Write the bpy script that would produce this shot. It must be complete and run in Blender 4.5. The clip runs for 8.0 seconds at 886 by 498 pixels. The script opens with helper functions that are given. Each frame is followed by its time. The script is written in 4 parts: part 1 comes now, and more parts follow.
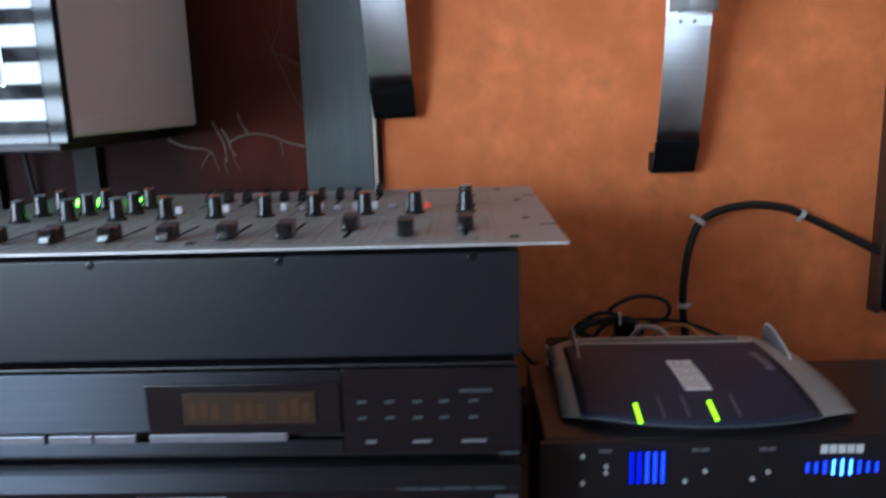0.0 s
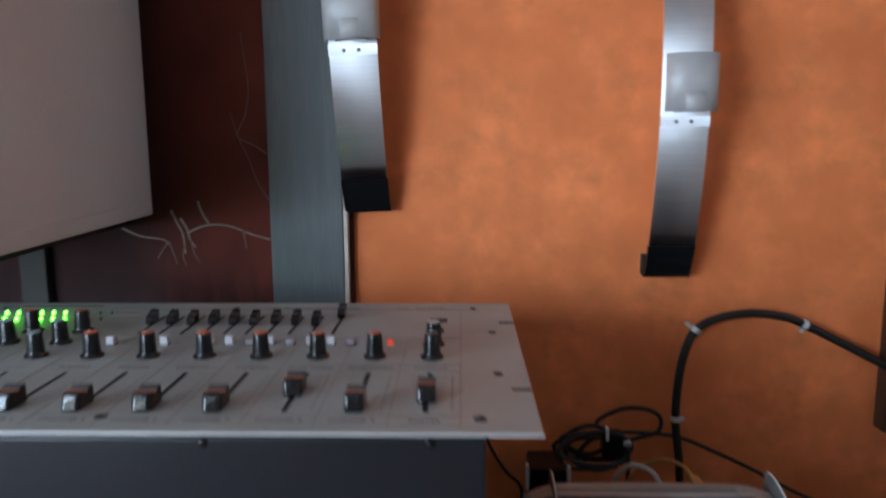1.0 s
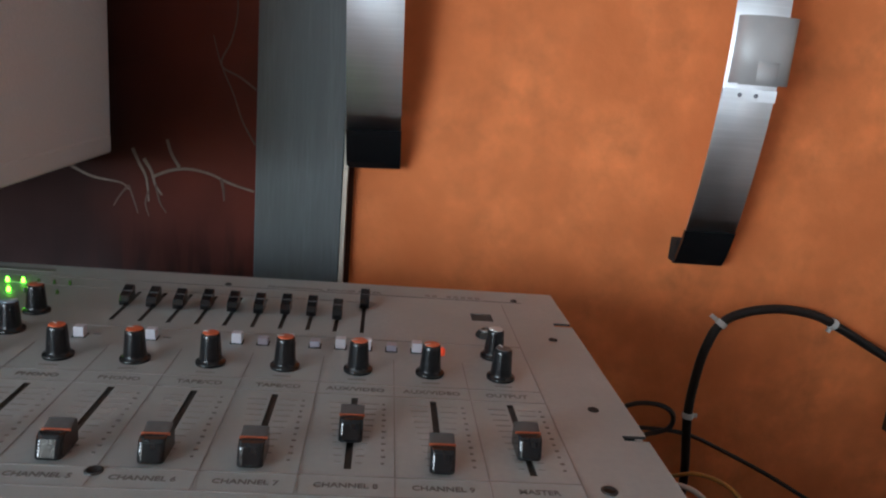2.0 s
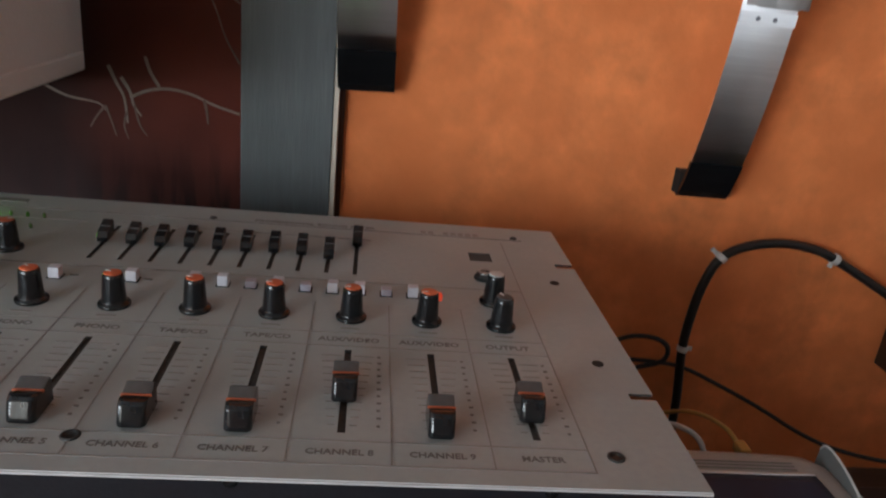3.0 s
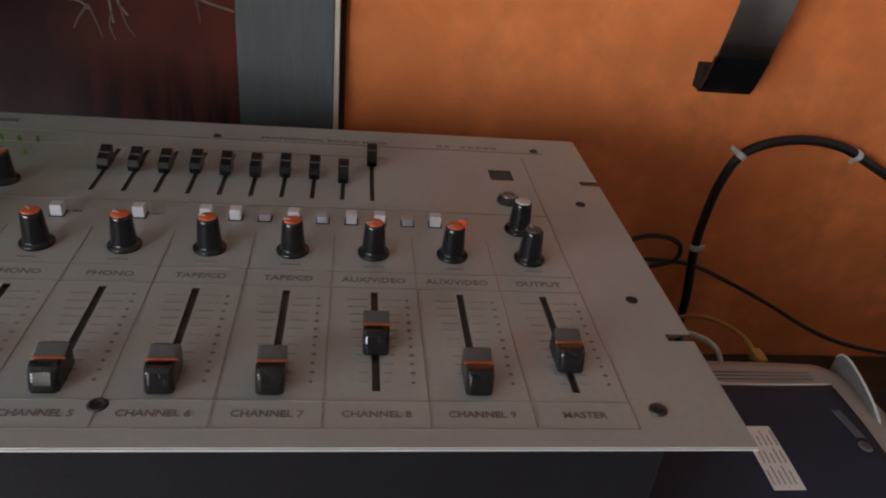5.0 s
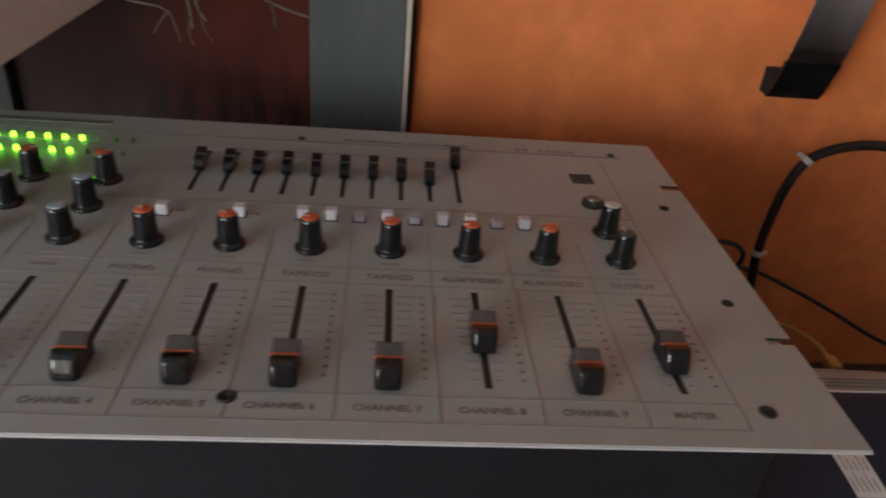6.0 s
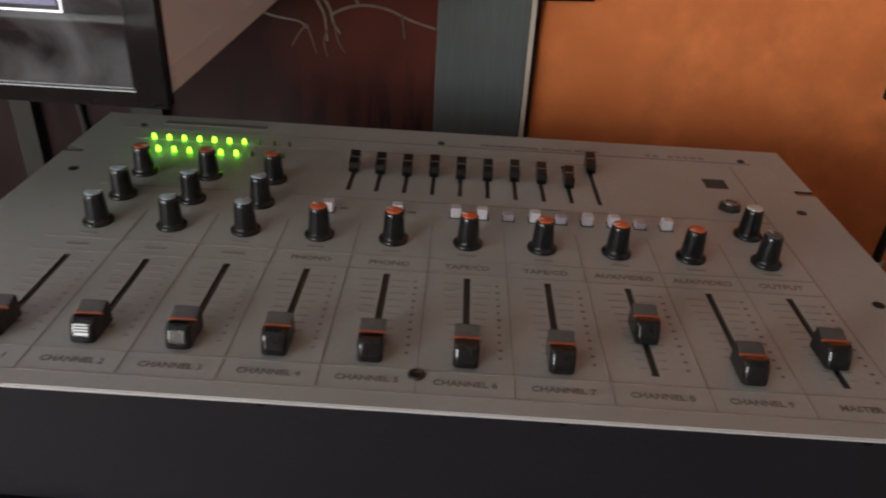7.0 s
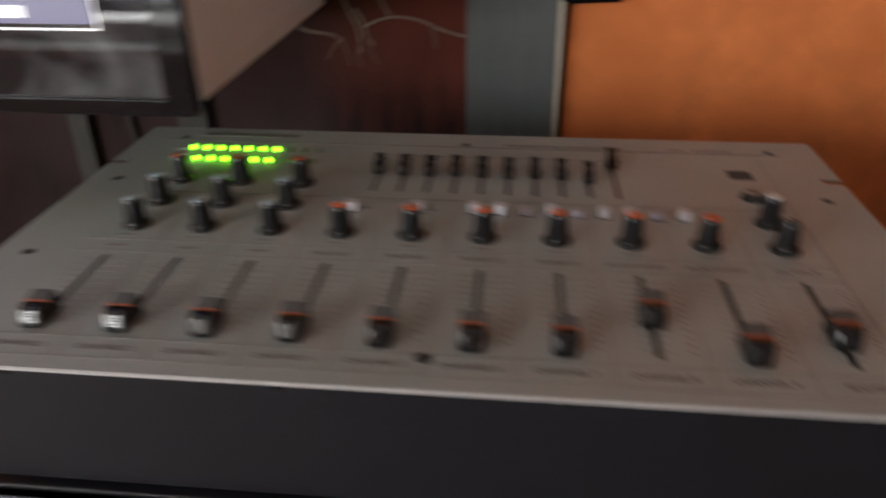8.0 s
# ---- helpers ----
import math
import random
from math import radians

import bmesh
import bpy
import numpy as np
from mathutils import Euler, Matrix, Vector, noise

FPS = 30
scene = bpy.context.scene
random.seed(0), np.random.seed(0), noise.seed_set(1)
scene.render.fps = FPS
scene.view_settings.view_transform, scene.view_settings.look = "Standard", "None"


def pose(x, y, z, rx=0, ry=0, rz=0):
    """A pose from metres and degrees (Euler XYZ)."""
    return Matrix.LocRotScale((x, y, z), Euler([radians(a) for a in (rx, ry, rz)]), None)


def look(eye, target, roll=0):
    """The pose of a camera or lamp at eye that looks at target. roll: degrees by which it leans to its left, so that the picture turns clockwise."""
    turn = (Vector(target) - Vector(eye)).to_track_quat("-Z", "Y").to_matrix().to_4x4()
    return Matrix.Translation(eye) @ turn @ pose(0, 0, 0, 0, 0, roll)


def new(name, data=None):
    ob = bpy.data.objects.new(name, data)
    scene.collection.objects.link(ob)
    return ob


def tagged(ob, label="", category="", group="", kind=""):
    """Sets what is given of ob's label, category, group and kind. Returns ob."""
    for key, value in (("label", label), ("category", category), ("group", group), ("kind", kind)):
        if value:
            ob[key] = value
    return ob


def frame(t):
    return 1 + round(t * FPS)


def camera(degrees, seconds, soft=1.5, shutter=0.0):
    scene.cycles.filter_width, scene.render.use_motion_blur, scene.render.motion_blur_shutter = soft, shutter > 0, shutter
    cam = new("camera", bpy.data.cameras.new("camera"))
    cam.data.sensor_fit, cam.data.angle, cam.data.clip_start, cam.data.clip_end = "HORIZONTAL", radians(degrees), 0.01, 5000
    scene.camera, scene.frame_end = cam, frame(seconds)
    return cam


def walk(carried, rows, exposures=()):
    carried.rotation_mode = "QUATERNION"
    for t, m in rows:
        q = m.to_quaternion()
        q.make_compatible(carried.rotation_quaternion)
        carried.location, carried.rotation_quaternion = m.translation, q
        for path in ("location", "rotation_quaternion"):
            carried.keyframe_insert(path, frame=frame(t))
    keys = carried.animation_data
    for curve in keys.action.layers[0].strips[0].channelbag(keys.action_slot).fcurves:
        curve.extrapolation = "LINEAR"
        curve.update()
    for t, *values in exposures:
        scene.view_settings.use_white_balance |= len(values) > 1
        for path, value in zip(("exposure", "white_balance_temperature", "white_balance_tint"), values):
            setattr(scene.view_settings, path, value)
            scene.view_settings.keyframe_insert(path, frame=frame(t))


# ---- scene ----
cam = camera(61.9, 8.0, soft=2.0, shutter=0.6)
PATH = [
    (0, (0.18, -0.443, 1.087), (0.111, 1.516, 0.69), -1.7),
    (0.5, (0.235, -0.433, 1.108), (0.108, 1.539, 0.797), -2.3),
    (1, (0.199, -0.362, 1.155), (0.149, 1.612, 0.838), -0.3),
    (1.2, (0.165, -0.317, 1.165), (0.213, 1.652, 0.814), 0.2),
    (2.5, (0.103, -0.239, 1.169), (0.296, 1.667, 0.594), 6.1),
    (3, (0.103, -0.219, 1.175), (0.318, 1.64, 0.468), 6.2),
    (3.5, (0.099, -0.205, 1.182), (0.33, 1.592, 0.336), 6.3),
    (4, (0.096, -0.198, 1.19), (0.335, 1.551, 0.25), 6.3),
    (5.5, (0.075, -0.184, 1.193), (0.321, 1.518, 0.172), 5.9),
    (6, (0.054, -0.19, 1.192), (0.226, 1.526, 0.18), 5.4),
    (6.5, (0.03, -0.203, 1.194), (0.102, 1.523, 0.186), 4.3),
    (7, (0.01, -0.213, 1.195), (-0.006, 1.518, 0.194), 3.3),
    (7.5, (0.004, -0.221, 1.195), (-0.083, 1.514, 0.204), 2.4),
    (7.7, (0.008, -0.221, 1.194), (-0.108, 1.515, 0.208), 1.9),
    (7.8, (0.015, -0.224, 1.197), (-0.125, 1.506, 0.204), 1.4),
    (7.9, (0.024, -0.226, 1.196), (-0.151, 1.507, 0.214), 0.1),
    (7.967, (0.026, -0.226, 1.196), (-0.152, 1.507, 0.213), 0.0),
    (8, (0.035, -0.227, 1.191), (-0.148, 1.514, 0.224), -0.6),
]
EXPOSURE = [(0.0, 0.12, 5450, 8), (1.0, 0.14, 5600, 8), (2.5, -0.03, 6350, 11), (4.0, -0.13, 6700, 13), (6.0, -0.18, 7000, 15.5), (8.0, -0.21, 7450, 18)]
walk(cam, [(t, look(eye, target, roll)) for t, eye, target, roll in PATH], EXPOSURE)
LAMP = 165.0

# ---------- daylight: one window behind, and a little sky ----------
def sock(node, name, value):
    node.inputs[name].default_value = value


world = bpy.data.worlds.new("overcast_sky")
scene.world = world
world.use_nodes = True
wn = world.node_tree
sky = wn.nodes.new("ShaderNodeTexSky")
sky.sky_type = "NISHITA"
sky.sun_disc = False
sky.sun_elevation, sky.sun_rotation = radians(28), radians(200)
wn.links.new(sky.outputs[0], wn.nodes["Background"].inputs[0])
wn.nodes["Background"].inputs[1].default_value = 0.1

WIN_X0, WIN_X1, WIN_Z0, WIN_Z1, SOUTH = -2.40, -0.38, 0.76, 1.66, -1.25
lamp = bpy.data.lights.new("window_daylight", "AREA")
lamp.shape, lamp.size, lamp.size_y = "RECTANGLE", WIN_X1 - WIN_X0 - 0.01, WIN_Z1 - WIN_Z0 - 0.01
lamp.energy, lamp.color = LAMP, (0.80, 0.92, 1.0)
lo = new("window_daylight", lamp)
lo.matrix_world = look(((WIN_X0 + WIN_X1) / 2, SOUTH - 0.10, (WIN_Z0 + WIN_Z1) / 2), ((WIN_X0 + WIN_X1) / 2, 0, (WIN_Z0 + WIN_Z1) / 2))


# ---------- materials ----------
def material(name, colour, rough=0.5, metal=0.0, vary=0.12, scale=40.0, bump=0.0, bump_scale=300.0, stretch=(1, 1, 1), spec=0.5, second=None, stain=6.0):
    """Principled surface with grain at two scales; second: a colour that shows through in soft patches."""
    m = bpy.data.materials.new(name)
    m.use_nodes = True
    nt = m.node_tree
    b = nt.nodes["Principled BSDF"]
    sock(b, "Roughness", rough), sock(b, "Metallic", metal), sock(b, "Specular IOR Level", spec)
    tc = nt.nodes.new("ShaderNodeTexCoord")
    mp = nt.nodes.new("ShaderNodeMapping")
    mp.inputs["Scale"].default_value = stretch
    nt.links.new(tc.outputs["Object"], mp.inputs["Vector"])
    fine = nt.nodes.new("ShaderNodeTexNoise")
    sock(fine, "Scale", scale), sock(fine, "Detail", 6.0)
    wide = nt.nodes.new("ShaderNodeTexNoise")
    sock(wide, "Scale", stain), sock(wide, "Detail", 3.0)
    for n in (fine, wide):
        nt.links.new(mp.outputs[0], n.inputs["Vector"])
    dark = tuple(c * (1 - vary) for c in colour)
    lite = tuple(min(1, c * (1 + vary)) for c in colour)
    r1 = nt.nodes.new("ShaderNodeValToRGB")
    r1.color_ramp.elements[0].position, r1.color_ramp.elements[1].position = 0.3, 0.7
    r1.color_ramp.elements[0].color, r1.color_ramp.elements[1].color = (*dark, 1), (*lite, 1)
    nt.links.new(fine.outputs["Fac"], r1.inputs[0])
    r2 = nt.nodes.new("ShaderNodeValToRGB")
    r2.color_ramp.elements[0].position, r2.color_ramp.elements[1].position = 0.35, 0.68
    mix = nt.nodes.new("ShaderNodeMix")
    mix.data_type = "RGBA"
    nt.links.new(wide.outputs["Fac"], r2.inputs[0])
    nt.links.new(r2.outputs[0], mix.inputs["Factor"])
    nt.links.new(r1.outputs[0], mix.inputs["A"])
    mix.inputs["B"].default_value = (*(second or tuple(c * (1 - 0.7 * vary) for c in colour)), 1)
    nt.links.new(mix.outputs["Result"], b.inputs["Base Color"])
    rr = nt.nodes.new("ShaderNodeMapRange")
    sock(rr, "To Min", max(0.0, rough * 0.85)), sock(rr, "To Max", min(1.0, rough * 1.2))
    nt.links.new(wide.outputs["Fac"], rr.inputs["Value"])
    nt.links.new(rr.outputs[0], b.inputs["Roughness"])
    if bump:
        bn = nt.nodes.new("ShaderNodeTexNoise")
        sock(bn, "Scale", bump_scale), sock(bn, "Detail", 4.0)
        nt.links.new(mp.outputs[0], bn.inputs["Vector"])
        bu = nt.nodes.new("ShaderNodeBump")
        sock(bu, "Strength", bump), sock(bu, "Distance", 0.002)
        nt.links.new(bn.outputs["Fac"], bu.inputs["Height"])
        nt.links.new(bu.outputs[0], b.inputs["Normal"])
    return m


def glowing(name, colour, strength):
    m = bpy.data.materials.new(name)
    m.use_nodes = True
    b = m.node_tree.nodes["Principled BSDF"]
    sock(b, "Base Color", (*colour, 1)), sock(b, "Emission Color", (*colour, 1)), sock(b, "Emission Strength", strength), sock(b, "Roughness", 0.3)
    return m


M_WALL = material("orange_stucco", (0.81, 0.233, 0.070), 0.75, vary=0.18, scale=38, bump=0.45, bump_scale=70, second=(0.685, 0.184, 0.051), stain=11)
# blue-grey of the unseen walls and ceiling, tinted to cool the fill light
M_WHITE = material("grey_plaster", (0.545, 0.625, 0.640), 0.8, vary=0.05, scale=30, bump=0.1)
M_CREAM = material("bounce_white_plaster", (0.80, 0.78, 0.75), 0.8, vary=0.05, scale=30, bump=0.1)
M_FLOOR = material("floor_laminate", (0.19, 0.16, 0.13), 0.4, vary=0.25, scale=25, stretch=(1, 12, 1))
M_DESK = material("dark_desk_wood", (0.05, 0.032, 0.022), 0.45, vary=0.35, scale=30, stretch=(1, 10, 10))
M_PANEL = material("grey_panel_paint", (0.323, 0.341, 0.328), 0.46, vary=0.05, scale=260, bump=0.05, bump_scale=900, second=(0.292, 0.307, 0.293), stain=14)
M_EDGE = material("bare_aluminium_edge", (0.60, 0.59, 0.59), 0.42, metal=0.25, vary=0.05, scale=200)
M_CASE = material("blue_black_case_paint", (0.0125, 0.013, 0.017), 0.37, spec=0.35, vary=0.22, scale=420, bump=0.07, bump_scale=700, stain=12)
M_BLACK = material("black_plastic", (0.008, 0.008, 0.009), 0.22, vary=0.2, scale=200, spec=0.45)
M_GLOSSBLACK = material("gloss_black_plastic", (0.008, 0.008, 0.009), 0.06, vary=0.2, scale=200, spec=0.3)
M_CAPGLOSS = material("polished_black_cap", (0.011, 0.011, 0.012), 0.03, vary=0.2, scale=200, spec=0.4)
M_CAPTOP = material("grey_cap_top", (0.062, 0.061, 0.060), 0.55, vary=0.2, scale=300)
M_SEAL = material("dark_grey_lining", (0.058, 0.053, 0.048), 0.95, vary=0.3, scale=400)
M_DARKSLOT = material("flat_black", (0.010, 0.009, 0.008), 0.9, vary=0.3, scale=300)
M_ORANGE = material("orange_cap", (0.54, 0.108, 0.038), 0.45, vary=0.12, scale=300)
M_LINE = material("orange_line_paint", (0.44, 0.098, 0.035), 0.5, vary=0.12, scale=300)
M_RUST = material("rust_red_cap", (0.36, 0.075, 0.030), 0.5, vary=0.15, scale=300)
M_BLUECAP = material("pale_blue_cap", (0.27, 0.35, 0.40), 0.4, vary=0.1, scale=300)
M_IVORY = material("pale_cap", (0.52, 0.52, 0.50), 0.4, vary=0.1, scale=300)
M_BUTTON = material("white_push_button", (0.56, 0.55, 0.59), 0.4, vary=0.06, scale=300)
# same white button, the dimmer look when pressed put into the colour
M_BUTTONDIM = material("dimmed_push_button", (0.40, 0.38, 0.44), 0.45, vary=0.06, scale=300)
M_PRINT = material("dark_print", (0.135, 0.128, 0.118), 0.6, vary=0.25, scale=700)
M_FAINT = material("faint_print", (0.215, 0.203, 0.188), 0.5, vary=0.12, scale=700)
M_SCREW = material("dark_screw", (0.045, 0.043, 0.041), 0.45, metal=0.6, vary=0.2, scale=500)
M_CHROME = material("worn_chrome", (0.34, 0.34, 0.33), 0.35, metal=1.0, vary=0.1, scale=300)
M_REDLED = glowing("red_led_lens", (0.8, 0.08, 0.03), 0.25)
M_GREENLED = glowing("green_led", (0.15, 1.0, 0.02), 17.0)
M_DEADLED = material("unlit_green_led", (0.05, 0.12, 0.02), 0.25, vary=0.1)
M_LEAFLED = glowing("yellow_green_led", (0.36, 1.0, 0.0), 2.2)
M_BLUELED = glowing("blue_led", (0.005, 0.010, 1.0), 1.6)
M_BLUEHOT = glowing("bright_blue_led", (0.016, 0.034, 1.0), 3.8)
M_BLUECORE = glowing("pale_blue_led", (0.06, 0.20, 1.0), 9.0)
M_AMBER = glowing("dim_amber_display", (0.030, 0.018, 0.010), 0.03)
M_AMBER2 = glowing("faint_amber_segments", (0.060, 0.030, 0.013), 0.06)
M_FASCIA = material("brushed_black_aluminium", (0.052, 0.056, 0.068), 0.40, metal=0.9, vary=0.12, scale=30, stretch=(1, 1, 60))
nt = M_FASCIA.node_tree
tg = nt.nodes.new("ShaderNodeCombineXYZ")
sock(tg, "Z", 1.0)
nt.links.new(tg.outputs[0], nt.nodes["Principled BSDF"].inputs["Tangent"])
sock(nt.nodes["Principled BSDF"], "Anisotropic", 0.95)
M_FASCIADARK = material("smoked_black_fascia", (0.008, 0.007, 0.010), 0.2, vary=0.2, scale=60)
M_KEYBAR = material("silver_key_bar", (0.22, 0.22, 0.25), 0.35, metal=0.5, vary=0.08, scale=120)
M_LEGEND = material("pale_legend_print", (0.042, 0.050, 0.054), 0.5, vary=0.2, scale=500)
M_SILVER = material("silver_grey_plastic", (0.315, 0.325, 0.315), 0.36, vary=0.06, scale=220)
# darker copy of the shell silver, shade put into the colour
M_SILVERSHADE = material("shaded_silver_grey", (0.13, 0.135, 0.132), 0.4, vary=0.08, scale=200)
M_NAVY = material("navy_plastic", (0.024, 0.030, 0.054), 0.42, vary=0.15, scale=60, spec=0.22)
M_GROOVE = material("grey_groove_print", (0.10, 0.105, 0.125), 0.4, vary=0.2, scale=200)
M_PAPER = material("white_paper_label", (0.68, 0.68, 0.67), 0.6, vary=0.04, scale=200)
M_RACKBLACK = material("black_device_paint", (0.010, 0.009, 0.012), 0.4, vary=0.2, scale=300, bump=0.1, bump_scale=700)
M_BEIGE = material("beige_monitor_plastic", (0.68, 0.655, 0.635), 0.55, vary=0.05, scale=350, bump=0.12, bump_scale=900, stain=8)
M_SCREEN = material("dark_screen_glass", (0.012, 0.012, 0.013), 0.025, vary=0.1, scale=10, spec=0.9)
M_DESKTOP = bpy.data.materials.new("glossy_dark_desktop")
M_DESKTOP.use_nodes = True
nt = M_DESKTOP.node_tree
b = nt.nodes["Principled BSDF"]
sock(b, "Base Color", (0.008, 0.008, 0.009, 1)), sock(b, "Roughness", 0.025), sock(b, "Specular IOR Level", 0.5), sock(b, "Emission Strength", 1.0)
# emitted grey noise paints the room's reflection onto the screen
co, no, ra = nt.nodes.new("ShaderNodeTexCoord"), nt.nodes.new("ShaderNodeTexNoise"), nt.nodes.new("ShaderNodeValToRGB")
sock(no, "Scale", 20.0), sock(no, "Detail", 5.0), sock(no, "Distortion", 0.9)
ra.color_ramp.elements[0].position, ra.color_ramp.elements[1].position = 0.44, 0.68
ra.color_ramp.elements[0].color, ra.color_ramp.elements[1].color = (0.004, 0.004, 0.006, 1), (0.085, 0.093, 0.103, 1)
nt.links.new(co.outputs["Object"], no.inputs["Vector"])
nt.links.new(no.outputs["Fac"], ra.inputs[0])
nt.links.new(ra.outputs[0], b.inputs["Emission Color"])
M_SCREENWHITE = glowing("screen_white", (0.80, 0.84, 0.90), 0.75)
M_SCREENBLUE = glowing("screen_violet", (0.055, 0.052, 0.13), 0.8)
M_STEEL = material("brushed_steel_strip", (0.78, 0.785, 0.805), 0.50, metal=1.0, vary=0.08, scale=40, stretch=(1, 1, 60))
nt = M_STEEL.node_tree
tg = nt.nodes.new("ShaderNodeCombineXYZ")
sock(tg, "X", 1.0)
nt.links.new(tg.outputs[0], nt.nodes["Principled BSDF"].inputs["Tangent"])
sock(nt.nodes["Principled BSDF"], "Anisotropic", 1.0)
M_BAND = material("satin_clear_band", (0.50, 0.49, 0.485), 0.55, metal=0.2, vary=0.05, scale=80)
M_CABLE = material("black_cable_rubber", (0.012, 0.011, 0.011), 0.42, vary=0.2, scale=200)
M_TIE = material("white_cable_tie", (0.62, 0.62, 0.61), 0.4, vary=0.05)
M_YELLOW = material("yellow_network_cable", (0.40, 0.215, 0.055), 0.5, vary=0.1)
M_WHITECABLE = material("white_cable", (0.42, 0.41, 0.39), 0.4, vary=0.08)
M_FRAMEGREY = material("grey_green_frame_wood", (0.098, 0.112, 0.116), 0.55, vary=0.16, scale=50, bump=0.15, bump_scale=90, stretch=(10, 1, 0.6), stain=10)
M_FRAMEEDGE = material("cream_frame_edge", (0.62, 0.55, 0.46), 0.55, vary=0.1)
M_ART = material("dark_red_brown_print", (0.021, 0.0145, 0.0145), 0.9, vary=0.35, scale=9, second=(0.175, 0.046, 0.033), stain=5.5, bump=0.06, bump_scale=400, spec=0.0)
nt = M_ART.node_tree
mixer_node = next(n for n in nt.nodes if n.type == "MIX")
old = mixer_node.inputs["Factor"].links[0].from_socket
co = nt.nodes.new("ShaderNodeTexCoord")
xyz = nt.nodes.new("ShaderNodeSeparateXYZ")
ramp = nt.nodes.new("ShaderNodeMapRange")
sock(ramp, "From Min", -0.17), sock(ramp, "From Max", -0.03), sock(ramp, "To Min", 0.08)
mul = nt.nodes.new("ShaderNodeMath")
mul.operation = "MULTIPLY"
nt.links.new(co.outputs["Object"], xyz.inputs[0])
nt.links.new(xyz.outputs[0], ramp.inputs["Value"])
nt.links.new(ramp.outputs[0], mul.inputs[0])
lift = nt.nodes.new("ShaderNodeMapRange")
sock(lift, "To Min", 0.38)
nt.links.new(old, lift.inputs["Value"])
nt.links.new(lift.outputs[0], mul.inputs[1])
# dark brush streaks running down the lower part of the print
low = nt.nodes.new("ShaderNodeMapRange")
sock(low, "From Min", 1.015), sock(low, "From Max", 0.945)
nt.links.new(xyz.outputs[2], low.inputs["Value"])
fan = nt.nodes.new("ShaderNodeMapping")
fan.inputs["Scale"].default_value = (85, 1, 11)
brush = nt.nodes.new("ShaderNodeTexNoise")
sock(brush, "Scale", 1.0), sock(brush, "Detail", 2.0), sock(brush, "Distortion", 0.6)
edge = nt.nodes.new("ShaderNodeMapRange")
sock(edge, "From Min", 0.42), sock(edge, "From Max", 0.60), sock(edge, "To Min", 0.45), sock(edge, "To Max", 1.0)
nt.links.new(co.outputs["Object"], fan.inputs["Vector"])
nt.links.new(fan.outputs[0], brush.inputs["Vector"])
nt.links.new(brush.outputs["Fac"], edge.inputs["Value"])
both = nt.nodes.new("ShaderNodeMath")
both.operation = "MULTIPLY"
nt.links.new(low.outputs[0], both.inputs[0])
nt.links.new(edge.outputs[0], both.inputs[1])
keep = nt.nodes.new("ShaderNodeMath")
keep.operation = "SUBTRACT"
keep.use_clamp = True
keep.inputs[0].default_value = 1.0
nt.links.new(both.outputs[0], keep.inputs[1])
last = nt.nodes.new("ShaderNodeMath")
last.operation = "MULTIPLY"
nt.links.new(mul.outputs[0], last.inputs[0])
nt.links.new(keep.outputs[0], last.inputs[1])
nt.links.new(last.outputs[0], mixer_node.inputs["Factor"])
# dark brown standing in for the shadow beside the picture frame
M_EDGESHADE = material("painted_edge_shade", (0.075, 0.026, 0.016), 0.6, vary=0.25, scale=60, stretch=(8, 1, 1), spec=0.2)
M_ROOT = material("pale_branch_paint", (0.190, 0.145, 0.118), 0.7, vary=0.25, scale=200)
M_ROOTDIM = material("dim_branch_paint", (0.105, 0.062, 0.048), 0.7, vary=0.25, scale=200)
M_POST = material("grey_stand_post", (0.030, 0.028, 0.025), 0.6, spec=0.12, vary=0.12, scale=60)
M_BRONZE = material("dark_bronze_edge", (0.12, 0.09, 0.07), 0.3, metal=0.7, vary=0.15, scale=80)
M_BLIND = material("grey_blind_fabric", (0.10, 0.10, 0.11), 0.8, vary=0.1, scale=200)
M_CURTAIN = material("cream_curtain_cloth", (0.62, 0.57, 0.50), 0.9, vary=0.06, scale=300)
nt = M_CURTAIN.node_tree
thin_cloth, blend = nt.nodes.new("ShaderNodeBsdfTranslucent"), nt.nodes.new("ShaderNodeMixShader")
sock(thin_cloth, "Color", (0.70, 0.65, 0.58, 1)), sock(blend, "Fac", 0.55)
nt.links.new(nt.nodes["Principled BSDF"].outputs[0], blend.inputs[1])
nt.links.new(thin_cloth.outputs[0], blend.inputs[2])
nt.links.new(blend.outputs[0], nt.nodes["Material Output"].inputs["Surface"])
M_WINFRAME = material("white_window_frame", (0.75, 0.75, 0.74), 0.4, vary=0.04)


# ---------- building helpers ----------
def place_of(ob):
    v = Vector((0, 0, 0))
    while ob:
        v += ob.location
        ob = ob.parent
    return v


def thing(name, at, label, category, group=""):
    ob = new(name)
    ob.location = at
    ob.empty_display_size = 0.02
    return tagged(ob, label, category, group)


def link(name, me, parent, at=(0, 0, 0), label=""):
    ob = new(name, me)
    if parent:
        ob.parent = parent
    ob.location = Vector(at) - (place_of(parent) if parent else Vector((0, 0, 0)))
    return tagged(ob, label)


def mesh(name, bm, mats, smooth=False):
    me = bpy.data.meshes.new(name)
    bm.to_mesh(me)
    bm.free()
    for m in mats if isinstance(mats, (list, tuple)) else [mats]:
        me.materials.append(m)
    for p in me.polygons:
        p.use_smooth = smooth
    return me


def part(name, bm, mats, parent, label="", smooth=False, at=(0, 0, 0)):
    """Links a bmesh, given about the place at, as one mesh under a thing or a part."""
    return link(name, mesh(name, bm, mats, smooth), parent, at, label)


